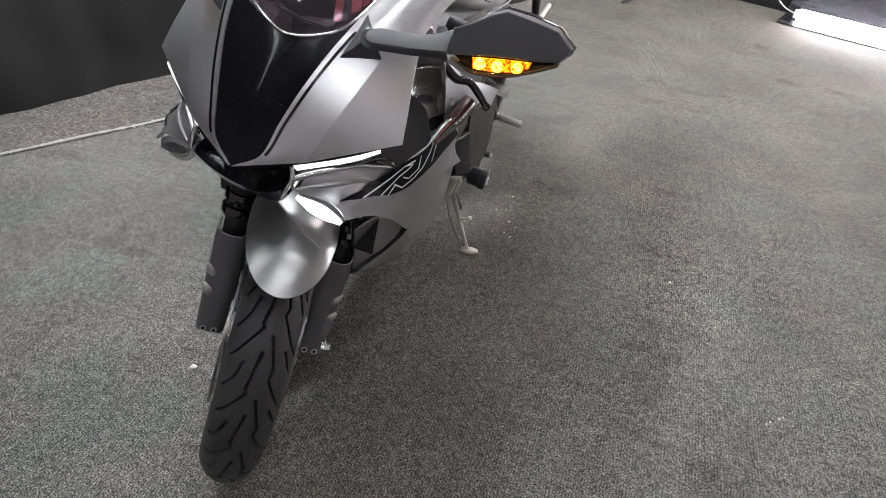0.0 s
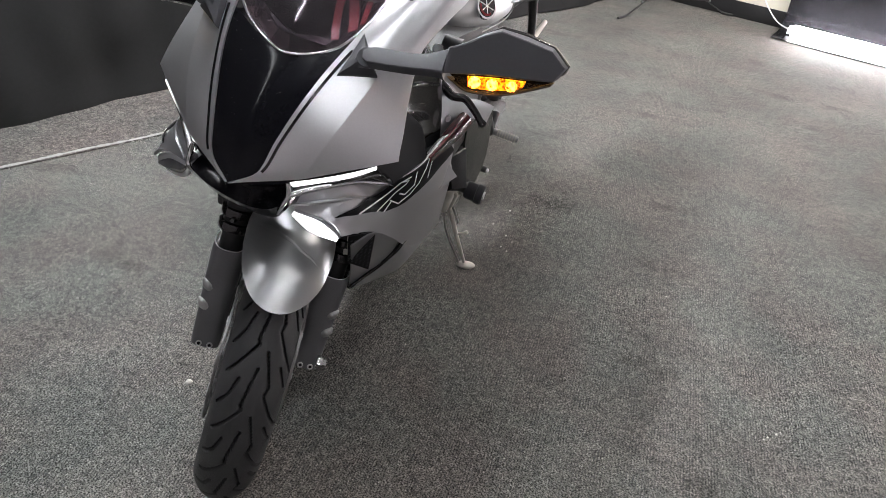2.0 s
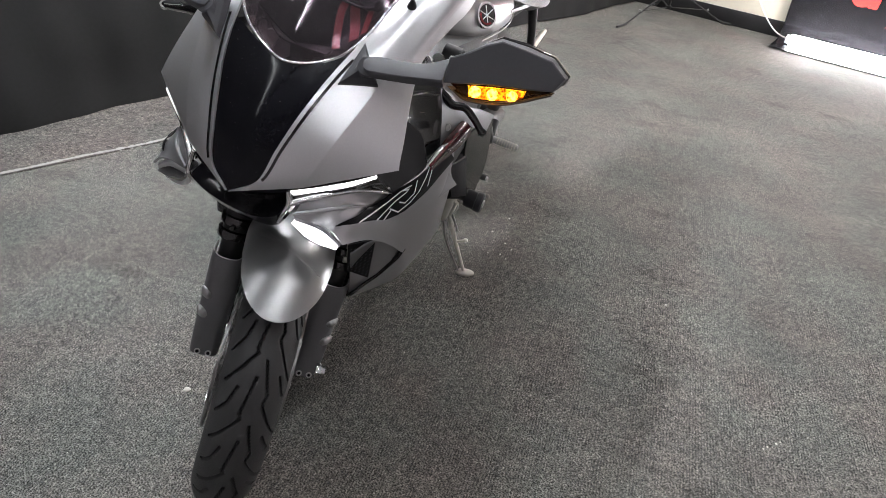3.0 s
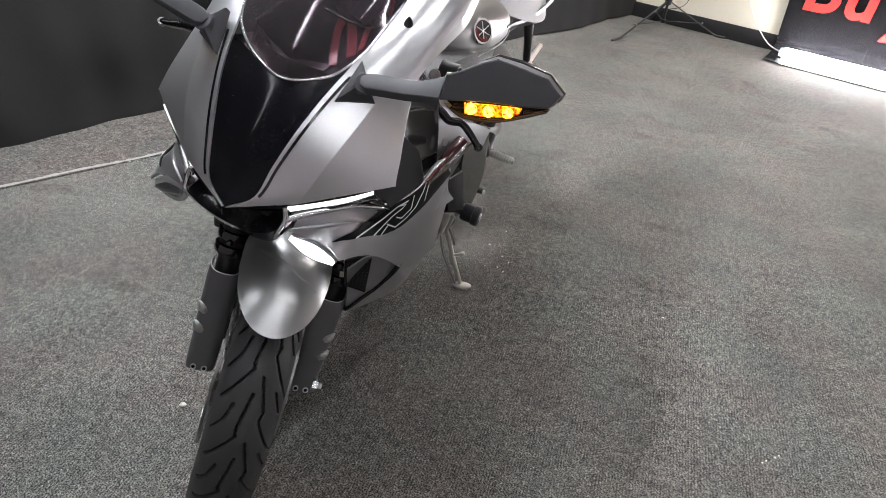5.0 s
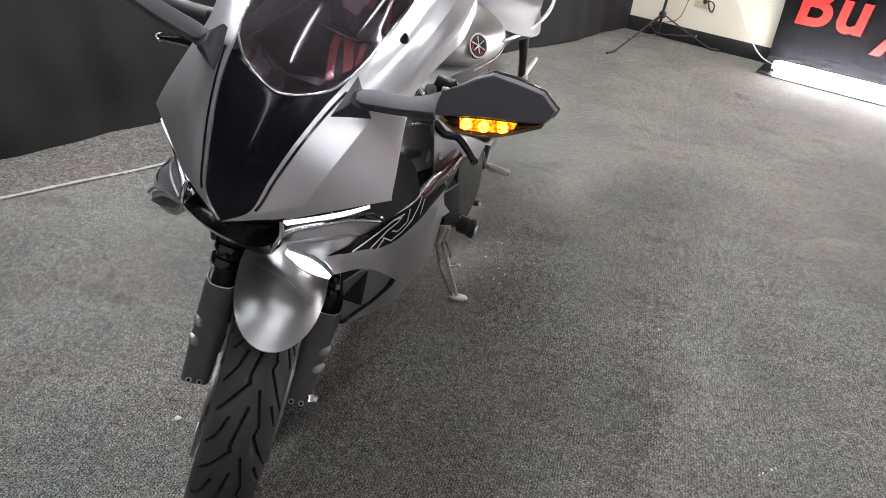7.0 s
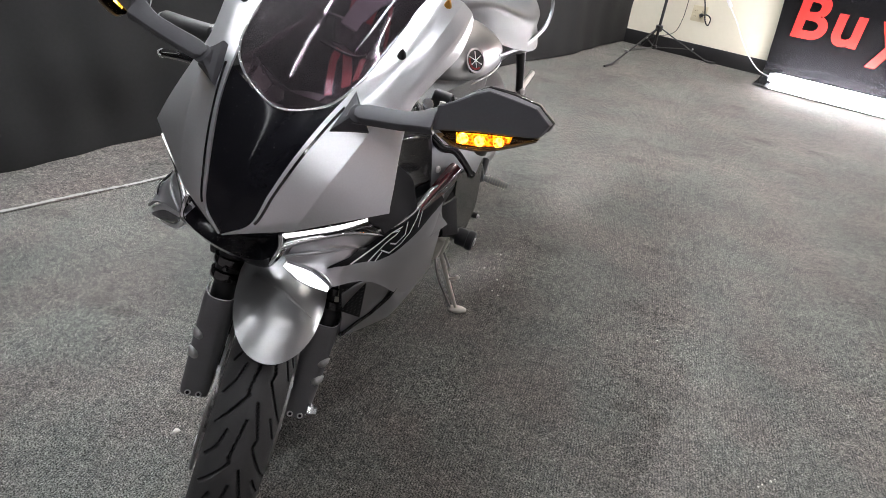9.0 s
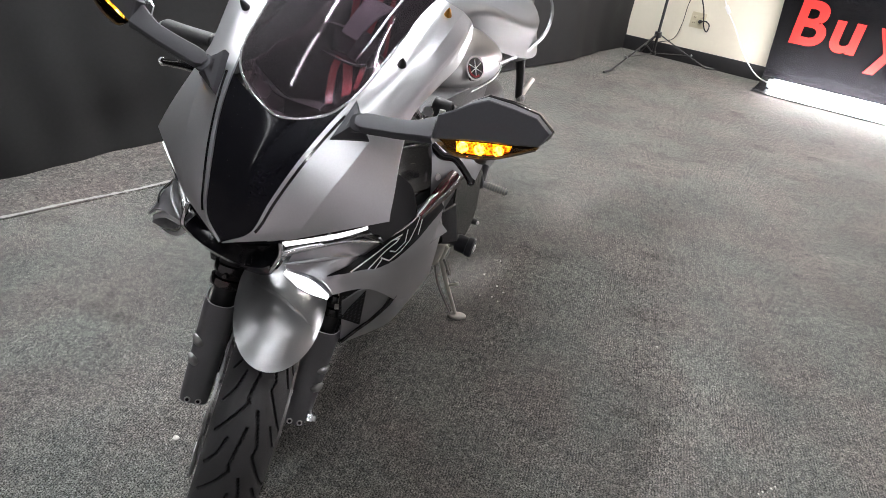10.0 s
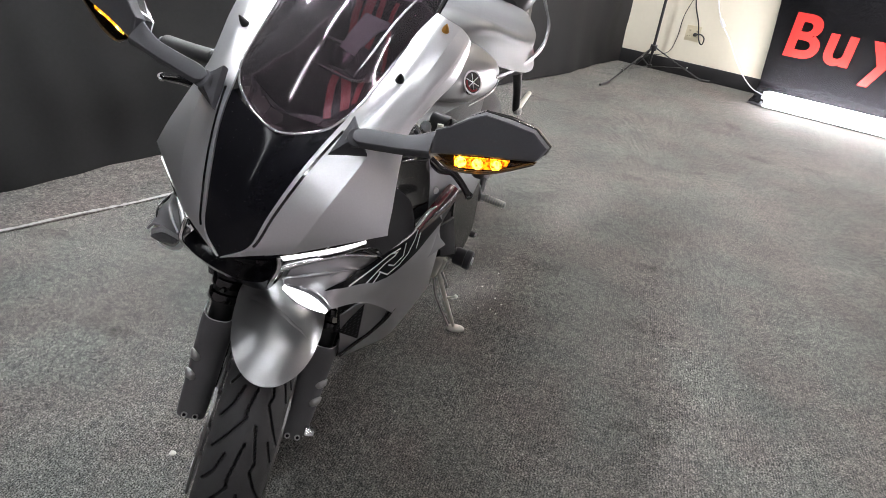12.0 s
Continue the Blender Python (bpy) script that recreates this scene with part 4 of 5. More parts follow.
    # black box panel and frame side behind the fairing
    sheet("side_duct", [[(0.218, 0.375, 0.668), (0.228, 0.40, 0.668), (0.234, 0.440, 0.664)], [(0.220, 0.43, 0.59), (0.230, 0.46, 0.585), (0.236, 0.510, 0.568)], [(0.219, 0.500, 0.508), (0.229, 0.54, 0.49), (0.236, 0.585, 0.468)]], SATINBLACK, bike, "satin black duct behind the side fairing", 4, 4, (), 0.004, left)
    sheet("frame_cover", [[(0.228, 0.42, 0.725), (0.233, 0.50, 0.715), (0.238, 0.600, 0.703)], [(0.227, 0.46, 0.650), (0.235, 0.55, 0.64), (0.242, 0.650, 0.61)], [(0.230, 0.56, 0.500), (0.236, 0.62, 0.51), (0.243, 0.700, 0.49)], [(0.215, 0.64, 0.400), (0.222, 0.70, 0.385), (0.228, 0.730, 0.370)]], FRAMEGREY, bike, "dark green-grey frame cover", 4, 5, (), 0.004, left)
    # headlamp in its pod
    top = [(0.096, -0.0385, 0.7365), (0.113, -0.0325, 0.7335), (0.134, -0.0275, 0.7300), (0.152, -0.0230, 0.7190), (0.165, -0.0200, 0.7050)]
    bot = [(0.0962, -0.0370, 0.7345), (0.0990, -0.0350, 0.7210), (0.1130, -0.0310, 0.7050), (0.1370, -0.0250, 0.6970), (0.1650, -0.0198, 0.7040)]
    rows = [[np.array(a) * (1 - t) + np.array(b) * t + np.array((0, -0.008, -0.002)) * math.sin(math.pi * t) for t in (0, 0.3, 0.6, 1)] for a, b in zip(top, bot)]
    if left:
        pod = sheet("headlamp", rows, UNLIT, bike, "unlit clear headlamp in the intake pod", 4, 4, (), 0.002, left)
        rows2 = [[(p[0] * 0.99 + 0.001, p[1] + 0.022, p[2] + 0.008) for p in r] for r in rows]
        sheet("reflector", rows2, FORKGREY, pod, "dark headlamp bowl", 4, 4, (), 0.002, left)
        revolve("projector", [(0.0, 0.004), (0.012, 0.003), (0.018, 0.0), (0.020, -0.006)], flip([(0.133, -0.022, 0.716)], True)[0], (-0.15, -0.9, -0.35), CHROME, pod, "bright projector lens", 24)
    else:
        pod = sheet("headlamp", rows, LAMP, bike, "lit white headlamp in the intake pod", 4, 4, (), 0.003, left)
    loop = top + bot[::-1][1:] + [top[0]]
    tube("lamp_rim", flip(loop, left), 0.0055 if left else 0.0035, SILVER if left else GREY, bike, "rim of the lamp pod", n=3, seg=8)
    # underside of the pod, closing it behind the lamp
    sheet("pod_bowl", [[np.array(b) + (0, 0.0, 0.0), np.array(b) * 0.99 + (0.004, 0.06, 0.004), np.array(b) * 0.98 + (0.006, 0.13, 0.01)] for b in bot], GREY, bike, "lower shell of the lamp pod", 4, 4, (), 0.003, left)

# graphic on the rider's left flank: black wedge and white outlines
U0 = [(0.633, 0.036), (0.617, 0.200), (0.308, 0.438), (0.117, 0.519), (0.010, 0.569), (0.0, 0.613), (0.0, 0.681), (0.010, 0.744), (0.058, 0.806), (0.083, 0.925)]
U1 = [(0.655, 0.038), (0.742, 0.156), (0.675, 0.363), (0.533, 0.494), (0.400, 0.600), (0.342, 0.681), (0.317, 0.750), (0.300, 0.806), (0.292, 0.881), (0.275, 0.975)]
DECAL_LINES = [
    [(0.733, 0.156), (0.600, 0.306), (0.258, 0.500), (0.067, 0.581), (0.050, 0.644)],
    [(0.708, 0.306), (0.500, 0.425), (0.258, 0.531), (0.133, 0.600), (0.092, 0.625), (0.058, 0.588)],
    [(0.667, 0.375), (0.467, 0.469)],
    [(0.408, 0.481), (0.467, 0.513), (0.325, 0.606), (0.233, 0.675), (0.108, 0.725)],
    [(0.275, 0.550), (0.308, 0.575), (0.217, 0.644), (0.030, 0.681)],
    [(0.242, 0.669), (0.100, 0.731), (0.012, 0.763)],
    [(0.250, 0.731), (0.058, 0.781)],
]
for left in (False, True):
    dec = sheet("stripe_graphic", side_surface.patch(U0, U1, 0.0060, 12, 13), DECALBLACK, bike, "black wedge graphic with white outlines", 1, 1, (), 0.0008, left, sharp=60)
    for line in DECAL_LINES:
        sheet("white_line", side_surface.ribbon(spline(line, 1) if len(line) < 3 else line, 0.0027, 0.0076, 1), WHITEINK, dec, "white outline bar", 1, 1, (), 0.0005, left, sharp=60)

LOWER = [
    [(0.134, 0.150, 0.418), (0.132, 0.154, 0.412), (0.130, 0.160, 0.404), (0.126, 0.168, 0.394)],
    [(0.169, 0.200, 0.459), (0.168, 0.215, 0.435), (0.163, 0.240, 0.400), (0.150, 0.275, 0.348)],
    [(0.198, 0.212, 0.517), (0.199, 0.245, 0.470), (0.192, 0.290, 0.410), (0.172, 0.340, 0.335)],
    [(0.204, 0.225, 0.532), (0.203, 0.290, 0.455), (0.195, 0.350, 0.400), (0.178, 0.410, 0.325)],
    [(0.203, 0.320, 0.455), (0.199, 0.380, 0.410), (0.193, 0.430, 0.375), (0.183, 0.480, 0.325)],
    [(0.195, 0.520, 0.380), (0.193, 0.540, 0.365), (0.191, 0.570, 0.345), (0.187, 0.600, 0.315)],
]
for left in (False, True):
    sheet("duct_wall", [[(0.140, 0.10, 0.580), (0.172, 0.125, 0.612), (0.196, 0.215, 0.545)], [(0.132, 0.135, 0.500), (0.160, 0.17, 0.520), (0.192, 0.212, 0.522)], [(0.128, 0.155, 0.420), (0.155, 0.19, 0.445), (0.190, 0.208, 0.510)]], GREY, bike, "dark grey wall of the radiator duct", 4, 5, (), 0.003, left)
for left in (False, True):
    low = sheet("belly_fairing", LOWER, GREY, bike, "dark grey belly fairing with a black lip", 5, 6, (), 0.004, left, sharp=60)
    tube("lip", flip([(0.205, 0.235, 0.535), (0.204, 0.218, 0.535), (0.198, 0.211, 0.517), (0.184, 0.206, 0.488), (0.169, 0.199, 0.460), (0.150, 0.175, 0.438), (0.133, 0.149, 0.418)], left), [0.004, 0.005, 0.0055, 0.005, 0.0045, 0.004, 0.004], BLACKGLOSS, low, "black rolled lip", n=5, seg=8)
sheet("belly_pan", [[(-0.126, 0.170, 0.392), (0, 0.20, 0.36), (0.126, 0.170, 0.392)], [(-0.150, 0.40, 0.300), (0, 0.40, 0.25), (0.150, 0.40, 0.300)], [(-0.160, 0.62, 0.29), (0, 0.62, 0.22), (0.160, 0.62, 0.29)]], BLACK, bike, "black belly pan", 5, 5)

# pressed ridge running across the mudguard
fender_surface = Surface(FENDER, 6, 8)
ridge = []
for i, (u, v) in enumerate(spline([(0.28, 0.392), (0.40, 0.386), (0.508, 0.369), (0.60, 0.335), (0.675, 0.300), (0.76, 0.228)], 6)):
    p = fender_surface.at(u, v)
    q = p * (0, 1, 1)
    ridge.append(p + q / np.linalg.norm(q) * (0.0030 - 0.010 + 0.009 * i / 30))
tube("crease", ridge, [0.010, 0.00775, 0.0055, 0.00325, 0.001], FENDERGREY, front_fender, "pressed ridge", n=1, seg=32)

# radiator core seen between the fork and the fairing
for left in (False, True):
    core = sheet("radiator_core", [[(0.121, 0.130, 0.571), (0.147, 0.130, 0.592), (0.173, 0.130, 0.613)], [(0.127, 0.130, 0.506), (0.150, 0.130, 0.509), (0.173, 0.130, 0.512)]], BLACK, bike, "black radiator core with fine slanted fins", 3, 3, (), 0.004, left)
    for i in range(6):
        for j in range(9):
            a = np.array((0.128 + 0.0078 * i + 0.001 * (j % 2), 0.127, 0.512 + 0.0012 * i + j * (0.0064 + 0.0005 * i)))
            tube("fin", flip([a, a + (0.003, 0, 0.0045)], left), 0.0007, FORKGREY, core, n=1, seg=6)

# bevelled wedge pressed into the rear of each side fairing
for left in (False, True):
    tip, top, low = (side_surface.at(*w) for w in ((0.585, 0.690), (0.417, 0.938), (0.708, 0.988)))
    proud = side_surface.at(0.700, 0.985, 0.017)
    # separate duller paint puts the upturned face's highlight into its colour
    mesh_part("side_facet", flip([tip, top, low, proud, (tip + low) / 2], left), [(0, 1, 3), (0, 3, 2, 4), (1, 2, 3), (0, 1, 2)], FACET_LIT, bike, "bevelled facet of the side fairing with its highlight painted in", None, False)

# ---- engine, radiator, tank, seat, tail
block("engine", (0.28, 0.46, 0.40), pose(0, 0.60, 0.46), BLACK, bike, "black engine block between the fairings", bevel=0.03, seg=3)
radiator = block("radiator", (0.27, 0.03, 0.24), pose(0, 0.215, 0.52, -12, 0, 0), BLACK, bike, "black finned radiator", bevel=0.004)
for i in range(22):
    block("fin", (0.262, 0.004, 0.0035), pose(0, -0.017, -0.11 + i * 0.0105), SATINBLACK, radiator, bevel=0)
TANK = []
for y, zt, w, zb in ((0.50, 0.935, 0.080, 0.86), (0.55, 0.965, 0.112, 0.845), (0.62, 0.985, 0.136, 0.835), (0.70, 0.990, 0.150, 0.83), (0.80, 0.975, 0.158, 0.825), (0.90, 0.945, 0.150, 0.82), (0.98, 0.90, 0.12, 0.82)):
    TANK.append([(-w * 0.97, y, zb), (-w * 1.05, y, zb + 0.05), (-w * 0.92, y, zb + (zt - zb) * 0.62), (-w * 0.5, y, zt - 0.012), (0, y, zt), (w * 0.5, y, zt - 0.012), (w * 0.92, y, zb + (zt - zb) * 0.62), (w * 1.05, y, zb + 0.05), (w * 0.97, y, zb), (0, y, zb - 0.02)])
tank = loft("tank", TANK, FENDERGREY, bike, "satin grey fuel tank with a round badge", 6, sharp=45)
for left in (False, True):
    tube("tank_trim", flip([(0.130, 0.55, 0.842), (0.146, 0.64, 0.832), (0.158, 0.74, 0.826), (0.165, 0.82, 0.823), (0.168, 0.87, 0.835), (0.162, 0.90, 0.870)], left), 0.0016, STEEL, tank, "bright edge line below the tank", n=5, seg=8)
    # round badge: dark disc, pale rim, red lower arc and plain pale bars
    c = np.array((0.1515, 0.6355, 0.8996))
    n = np.array((0.74, -0.47, 0.48))
    c2, n2 = flip([c], left)[0], flip([n], left)[0]
    badge = revolve("badge", [(0.0, 0.003), (0.0235, 0.003), (0.025, 0.0), (0.025, -0.012), (0.0, -0.012)], c2, n2, BLACKGLOSS, bike, "round black badge with pale star bars and red arc", 32)
    revolve("badge_rim", [(0.0235, 0.0), (0.0235, 0.0042), (0.0275, 0.0042), (0.0285, 0.0), (0.0285, -0.006)], c2, n2, CHROME, badge, "pale metal rim", 40)
    q = Vector((0, 0, 1)).rotation_difference(Vector(n2)).to_matrix().to_4x4()
    for i in range(3):
        block("badge_bar", (0.0019, 0.040, 0.0012), Matrix.Translation(Vector(c2 + n2 * 0.0038)) @ q @ pose(0, 0, 0, 0, 0, 60 * i), WHITEINK, badge, bevel=0)
    arc = []
    for i in range(9):
        a = radians(200 + 17.5 * i)
        arc.append([Vector(c2 + n2 * 0.0045) + q @ Vector((math.cos(a + 0.35) * r, math.sin(a + 0.35) * r, 0)) for r in (0.0165, 0.021)])
    sheet("badge_arc", [[tuple(p) for p in row] for row in arc], REDPAINT, badge, "red arc", 1, 1, (), 0.0006)
SEAT = []
for y, zt, w in ((0.64, 0.975, 0.06), (0.72, 1.005, 0.10), (0.82, 1.000, 0.135), (0.94, 0.968, 0.168), (1.06, 0.940, 0.188), (1.16, 0.928, 0.190), (1.25, 0.930, 0.172), (1.32, 0.945, 0.13)):
    SEAT.append([(-w, y, zt - 0.055), (-w * 0.96, y, zt - 0.014), (-w * 0.6, y, zt), (0, y, zt + 0.004), (w * 0.6, y, zt), (w * 0.96, y, zt - 0.014), (w, y, zt - 0.055), (w * 0.95, y, zt - 0.125), (-w * 0.95, y, zt - 0.125)])
loft("rear_tank_cover", SEAT, SEATVINYL, bike, "smooth grey rear tank cover", 5)
HUMP = []
for y, zt, w in ((1.32, 0.97, 0.085), (1.38, 1.015, 0.11), (1.50, 1.03, 0.11), (1.64, 1.04, 0.08), (1.74, 1.045, 0.04)):
    HUMP.append([(-w, y, zt - 0.06), (-w * 0.85, y, zt - 0.015), (0, y, zt), (w * 0.85, y, zt - 0.015), (w, y, zt - 0.06), (w * 0.7, y, zt - 0.11), (-w * 0.7, y, zt - 0.11)])
loft("seat", HUMP, BLACK, bike, "black vinyl seat behind the tank", 5)
for left in (False, True):
    tail = sheet("tail_panel", [[(0.165, 0.835, 0.866), (0.168, 0.840, 0.860)], [(0.190, 1.00, 0.862), (0.193, 1.00, 0.852)], [(0.203, 1.12, 0.868), (0.206, 1.12, 0.857)], [(0.209, 1.23, 0.890), (0.213, 1.235, 0.876)], [(0.199, 1.265, 0.938), (0.206, 1.275, 0.930)], [(0.172, 1.255, 0.990), (0.179, 1.265, 0.985)], [(0.13, 1.30, 1.03), (0.14, 1.34, 1.03)]], FORKGREY, bike, "silver tail side panel wrapping the seat", 4, 6, (), 0.005, left)
    # rear sub-frame strut and folded passenger peg
    peg = tube("passenger_peg", flip([(0.198, 1.195, 0.662), (0.20, 1.27, 0.672), (0.203, 1.345, 0.684)], left), [0.010, 0.009, 0.008], PEWTER, bike, "folded ribbed metal passenger peg", n=2, seg=12)
    tube("peg_bracket", flip([(0.175, 1.10, 0.82), (0.185, 1.16, 0.74), (0.195, 1.195, 0.665)], left), [0.016, 0.013, 0.012], BLACK, bike, "black peg bracket", n=4, seg=10)
    revolve("peg_bolt", [(0.0, 0.012), (0.006, 0.012), (0.008, 0.008), (0.012, 0.006), (0.012, -0.012), (0.0, -0.012)], flip([(0.205, 1.19, 0.665)], left)[0], flip([(0.8, -0.5, 0.3)], left)[0], STEEL, peg, seg=16)
    # rider peg with ribs
    peg = tube("foot_peg", flip([(0.185, 1.005, 0.420), (0.235, 1.005, 0.421), (0.283, 1.005, 0.423)], left), [0.010, 0.011, 0.009], STEEL, bike, "ribbed bright metal foot peg", n=2, seg=14)
    for i in range(8):
        x = 0.215 + i * 0.0085
        revolve("rib", [(0.010, -0.0018), (0.0135, -0.001), (0.0135, 0.001), (0.010, 0.0018)], flip([(x, 1.005, 0.4215)], left)[0], (1, 0, 0), PEWTER, peg, seg=14)
    tube("heel_plate", flip([(0.18, 0.93, 0.50), (0.185, 0.98, 0.45), (0.188, 1.01, 0.41), (0.178, 1.07, 0.45)], left), 0.014, BLACK, bike, "black foot peg hanger", n=4, seg=10)
    # crash slider
    arm = tube("slider_mount", flip([(0.19, 0.58, 0.46), (0.215, 0.61, 0.45), (0.235, 0.625, 0.44)], left), [0.018, 0.016, 0.018], BLACK, bike, "black slider mount", n=3, seg=12)
    revolve("crash_slider", [(0.0, 0.0), (0.022, 0.0), (0.0245, 0.004), (0.0245, 0.030), (0.0275, 0.032), (0.0275, 0.046), (0.024, 0.050), (0.015, 0.050), (0.013, 0.044), (0.0, 0.044)], flip([(0.232, 0.625, 0.436)], left)[0], flip([(1, 0, 0.02)], left)[0], SATINBLACK, arm, "scuffed black crash slider knob", 36)
    revolve("slider_bolt", [(0.0, 0.046), (0.006, 0.046), (0.007, 0.0525), (0.011, 0.0525), (0.012, 0.049), (0.012, 0.044)], flip([(0.232, 0.625, 0.436)], left)[0], flip([(1, 0, 0.02)], left)[0], STEEL, arm, "bright worn bolt in the slider end", 16)
# side stand on the rider's left
foot = BIKE.inverted() @ Vector((0.352, 0.732, 0.008))
stand = tube("side_stand", [(0.192, 0.66, 0.345), (0.222, 0.70, 0.235), (foot.x - 0.008, foot.y - 0.004, foot.z + 0.012)], [0.0085, 0.0072, 0.0055], PEWTER, bike, "worn aluminium side stand on the carpet", n=4, seg=12)
oval = [[(0.031 * k * math.cos(a), 0.015 * k * math.sin(a), h) for a in np.arange(24) * math.pi / 12] for k, h in ((0.9, -0.006), (1.0, -0.003), (1.0, 0.003), (0.86, 0.006), (0.4, 0.011))]
loft("stand_foot", oval, PEWTER, stand, "flat oval foot of the side stand", 1, m=Matrix.Translation(foot) @ pose(0, 0, 0, 0, -9.3, 12), ring=1, sharp=45)
tube("stand_rod", [(0.186, 0.640, 0.33), (0.206, 0.678, 0.225), (foot.x - 0.022, foot.y - 0.02, foot.z + 0.016)], 0.0035, STEEL, stand, "thin rod beside the stand leg", n=4, seg=8)
tab = tube("stand_tab", [(0.226, 0.712, 0.205), (0.245, 0.708, 0.222), (0.258, 0.70, 0.236)], [0.005, 0.0045, 0.0045], PEWTER, stand, n=2, seg=8)
revolve("tab_ball", [(0.0, -0.007), (0.005, -0.005), (0.007, 0.0), (0.005, 0.005), (0.0, 0.007)], (0.260, 0.70, 0.238), (1, 0, 0.5), PEWTER, tab, seg=12)
bracket = block("stand_bracket", (0.03, 0.06, 0.09), pose(0.188, 0.645, 0.375, 10, 10, 0), PEWTER, bike, "cast aluminium bracket of the side stand", bevel=0.01, seg=3)
for dy, dz, turn in ((-0.012, 0.01, 12), (0.014, 0.0, -8)):
    block("rib", (0.012, 0.010, 0.078), pose(0.017, dy, dz, turn, 0, 0), PEWTER, bracket, bevel=0.004, seg=2)
tube("spring_hook", [(0.018, 0.026, 0.0), (0.024, 0.034, -0.03), (0.020, 0.040, -0.062)], [0.005, 0.004, 0.0035], STEEL, bracket, "steel hook of the stand spring", n=4, seg=10)
tube("stand_spring", [(0.20, 0.655, 0.35), (0.222, 0.69, 0.28), (0.226, 0.70, 0.26)], 0.004, STEEL, bike, "side stand spring", n=3, seg=8)
tube("shift_lever", [(0.19, 0.92, 0.36), (0.21, 0.86, 0.365), (0.225, 0.82, 0.39)], 0.006, BLACK, bike, "black gear shift lever", n=3, seg=8)
revolve("shift_peg", [(0.0, -0.014), (0.009, -0.014), (0.010, 0.0), (0.009, 0.010), (0.0, 0.010)], (0.232, 0.82, 0.392), (1, 0, 0), BLACK, bike, "black rubber shift peg", 12)
revolve("shift_tip", [(0.0, -0.004), (0.0055, -0.003), (0.006, 0.001), (0.004, 0.004), (0.0, 0.005)], (0.245, 0.82, 0.392), (1, 0, 0), WHITEINK, bike, "pale worn shift lever tip", 12)
# swing arm, exhaust and tail unit that close the rear
for left in (False, True):
    tube("swing_arm", flip([(0.12, 0.92, 0.42), (0.14, 1.15, 0.40), (0.135, 1.41, 0.31)], left), [0.035, 0.035, 0.02], BLACK, bike, "black swing arm", n=5, seg=12, squash=1.3)
loft("tail_unit", [[(-w, y, z - 0.02), (-w, y, z + 0.05), (0, y, z + 0.07), (w, y, z + 0.05), (w, y, z - 0.02), (0, y, z - 0.03)] for y, z, w in ((0.98, 0.80, 0.13), (1.2, 0.82, 0.15), (1.45, 0.88, 0.10), (1.74, 0.97, 0.04))], BLACK, bike, "black tail unit below the seat", 5)
loft("mid_frame", [[(-w, y, z0), (-w, y, z1), (w, y, z1), (w, y, z0)] for y, z0, z1, w in ((0.25, 0.62, 0.86, 0.10), (0.45, 0.55, 0.88, 0.15), (0.7, 0.45, 0.84, 0.15), (0.95, 0.4, 0.80, 0.13))], BLACK, bike, "black main frame under the tank", 3, ring=1)

# ---- windscreen with its trim
EDGE = [(0.034, 0.075, 0.931), (0.068, 0.088, 0.946), (0.088, 0.099, 0.964), (0.100, 0.117, 0.981), (0.107, 0.143, 0.999), (0.116, 0.211, 1.041), (0.126, 0.265, 1.075), (0.135, 0.309, 1.104), (0.122, 0.395, 1.150)]
# the crown of the blown screen: distance along its slope, and height over it
CROWN = [(0.702, 0.6075), (0.735, 0.6150), (0.767, 0.6200), (0.802, 0.6225), (0.840, 0.6225), (0.916, 0.6155), (0.986, 0.6040), (1.052, 0.5880), (1.144, 0.5430)]
crown = np.polyfit([a for a, _ in CROWN], [h for _, h in CROWN], 4)
rows = []
for (x, y, z), (along, _) in zip(EDGE, CROWN):
    edge_along, edge_high = (y + z) * 0.7071, (z - y) * 0.7071
    row = []
    for u in np.linspace(-1, 1, 13):
        k = u * u
        a = along * (1 - k) + edge_along * k
        h = np.polyval(crown, along) * (1 - k) + edge_high * k
        row.append((x * u, (a - h) * 0.7071, (a + h) * 0.7071))
    rows.append(row)
scr = sheet("windscreen", rows, SCREEN, bike, "smoked windscreen with reddish tint", 5, 6, (), 0.003, sharp=80)
scr.visible_shadow = False
lower = [(-x, y, z) for x, y, z in EDGE[5::-1]] + [(0.0, 0.066, 0.926)] + EDGE[:6]
tube("screen_trim", [(x * 1.01, y - 0.002, z) for x, y, z in lower], 0.0024, CHROME, scr, "thin bright trim round the screen's foot", n=5, seg=8)
tube("screen_trim", [(x, y, z) for x, y, z in EDGE[4:]], 0.0025, BLACKGLOSS, scr, "black screen edge", n=5, seg=8)

tube("screen_rib", [(0.076, 0.153, 1.019), (0.084, 0.190, 1.049), (0.092, 0.244, 1.089), (0.105, 0.298, 1.124)], [0.001, 0.0022, 0.0022, 0.002], CHROME, scr, "bright moulded rib along the screen edge", n=4, seg=8)
block("screen_tab", (0.016, 0.004, 0.016), pose(0.098, 0.186, 1.022, 45, 0, 10), BLACK, scr, "black screen tab", bevel=0.002)
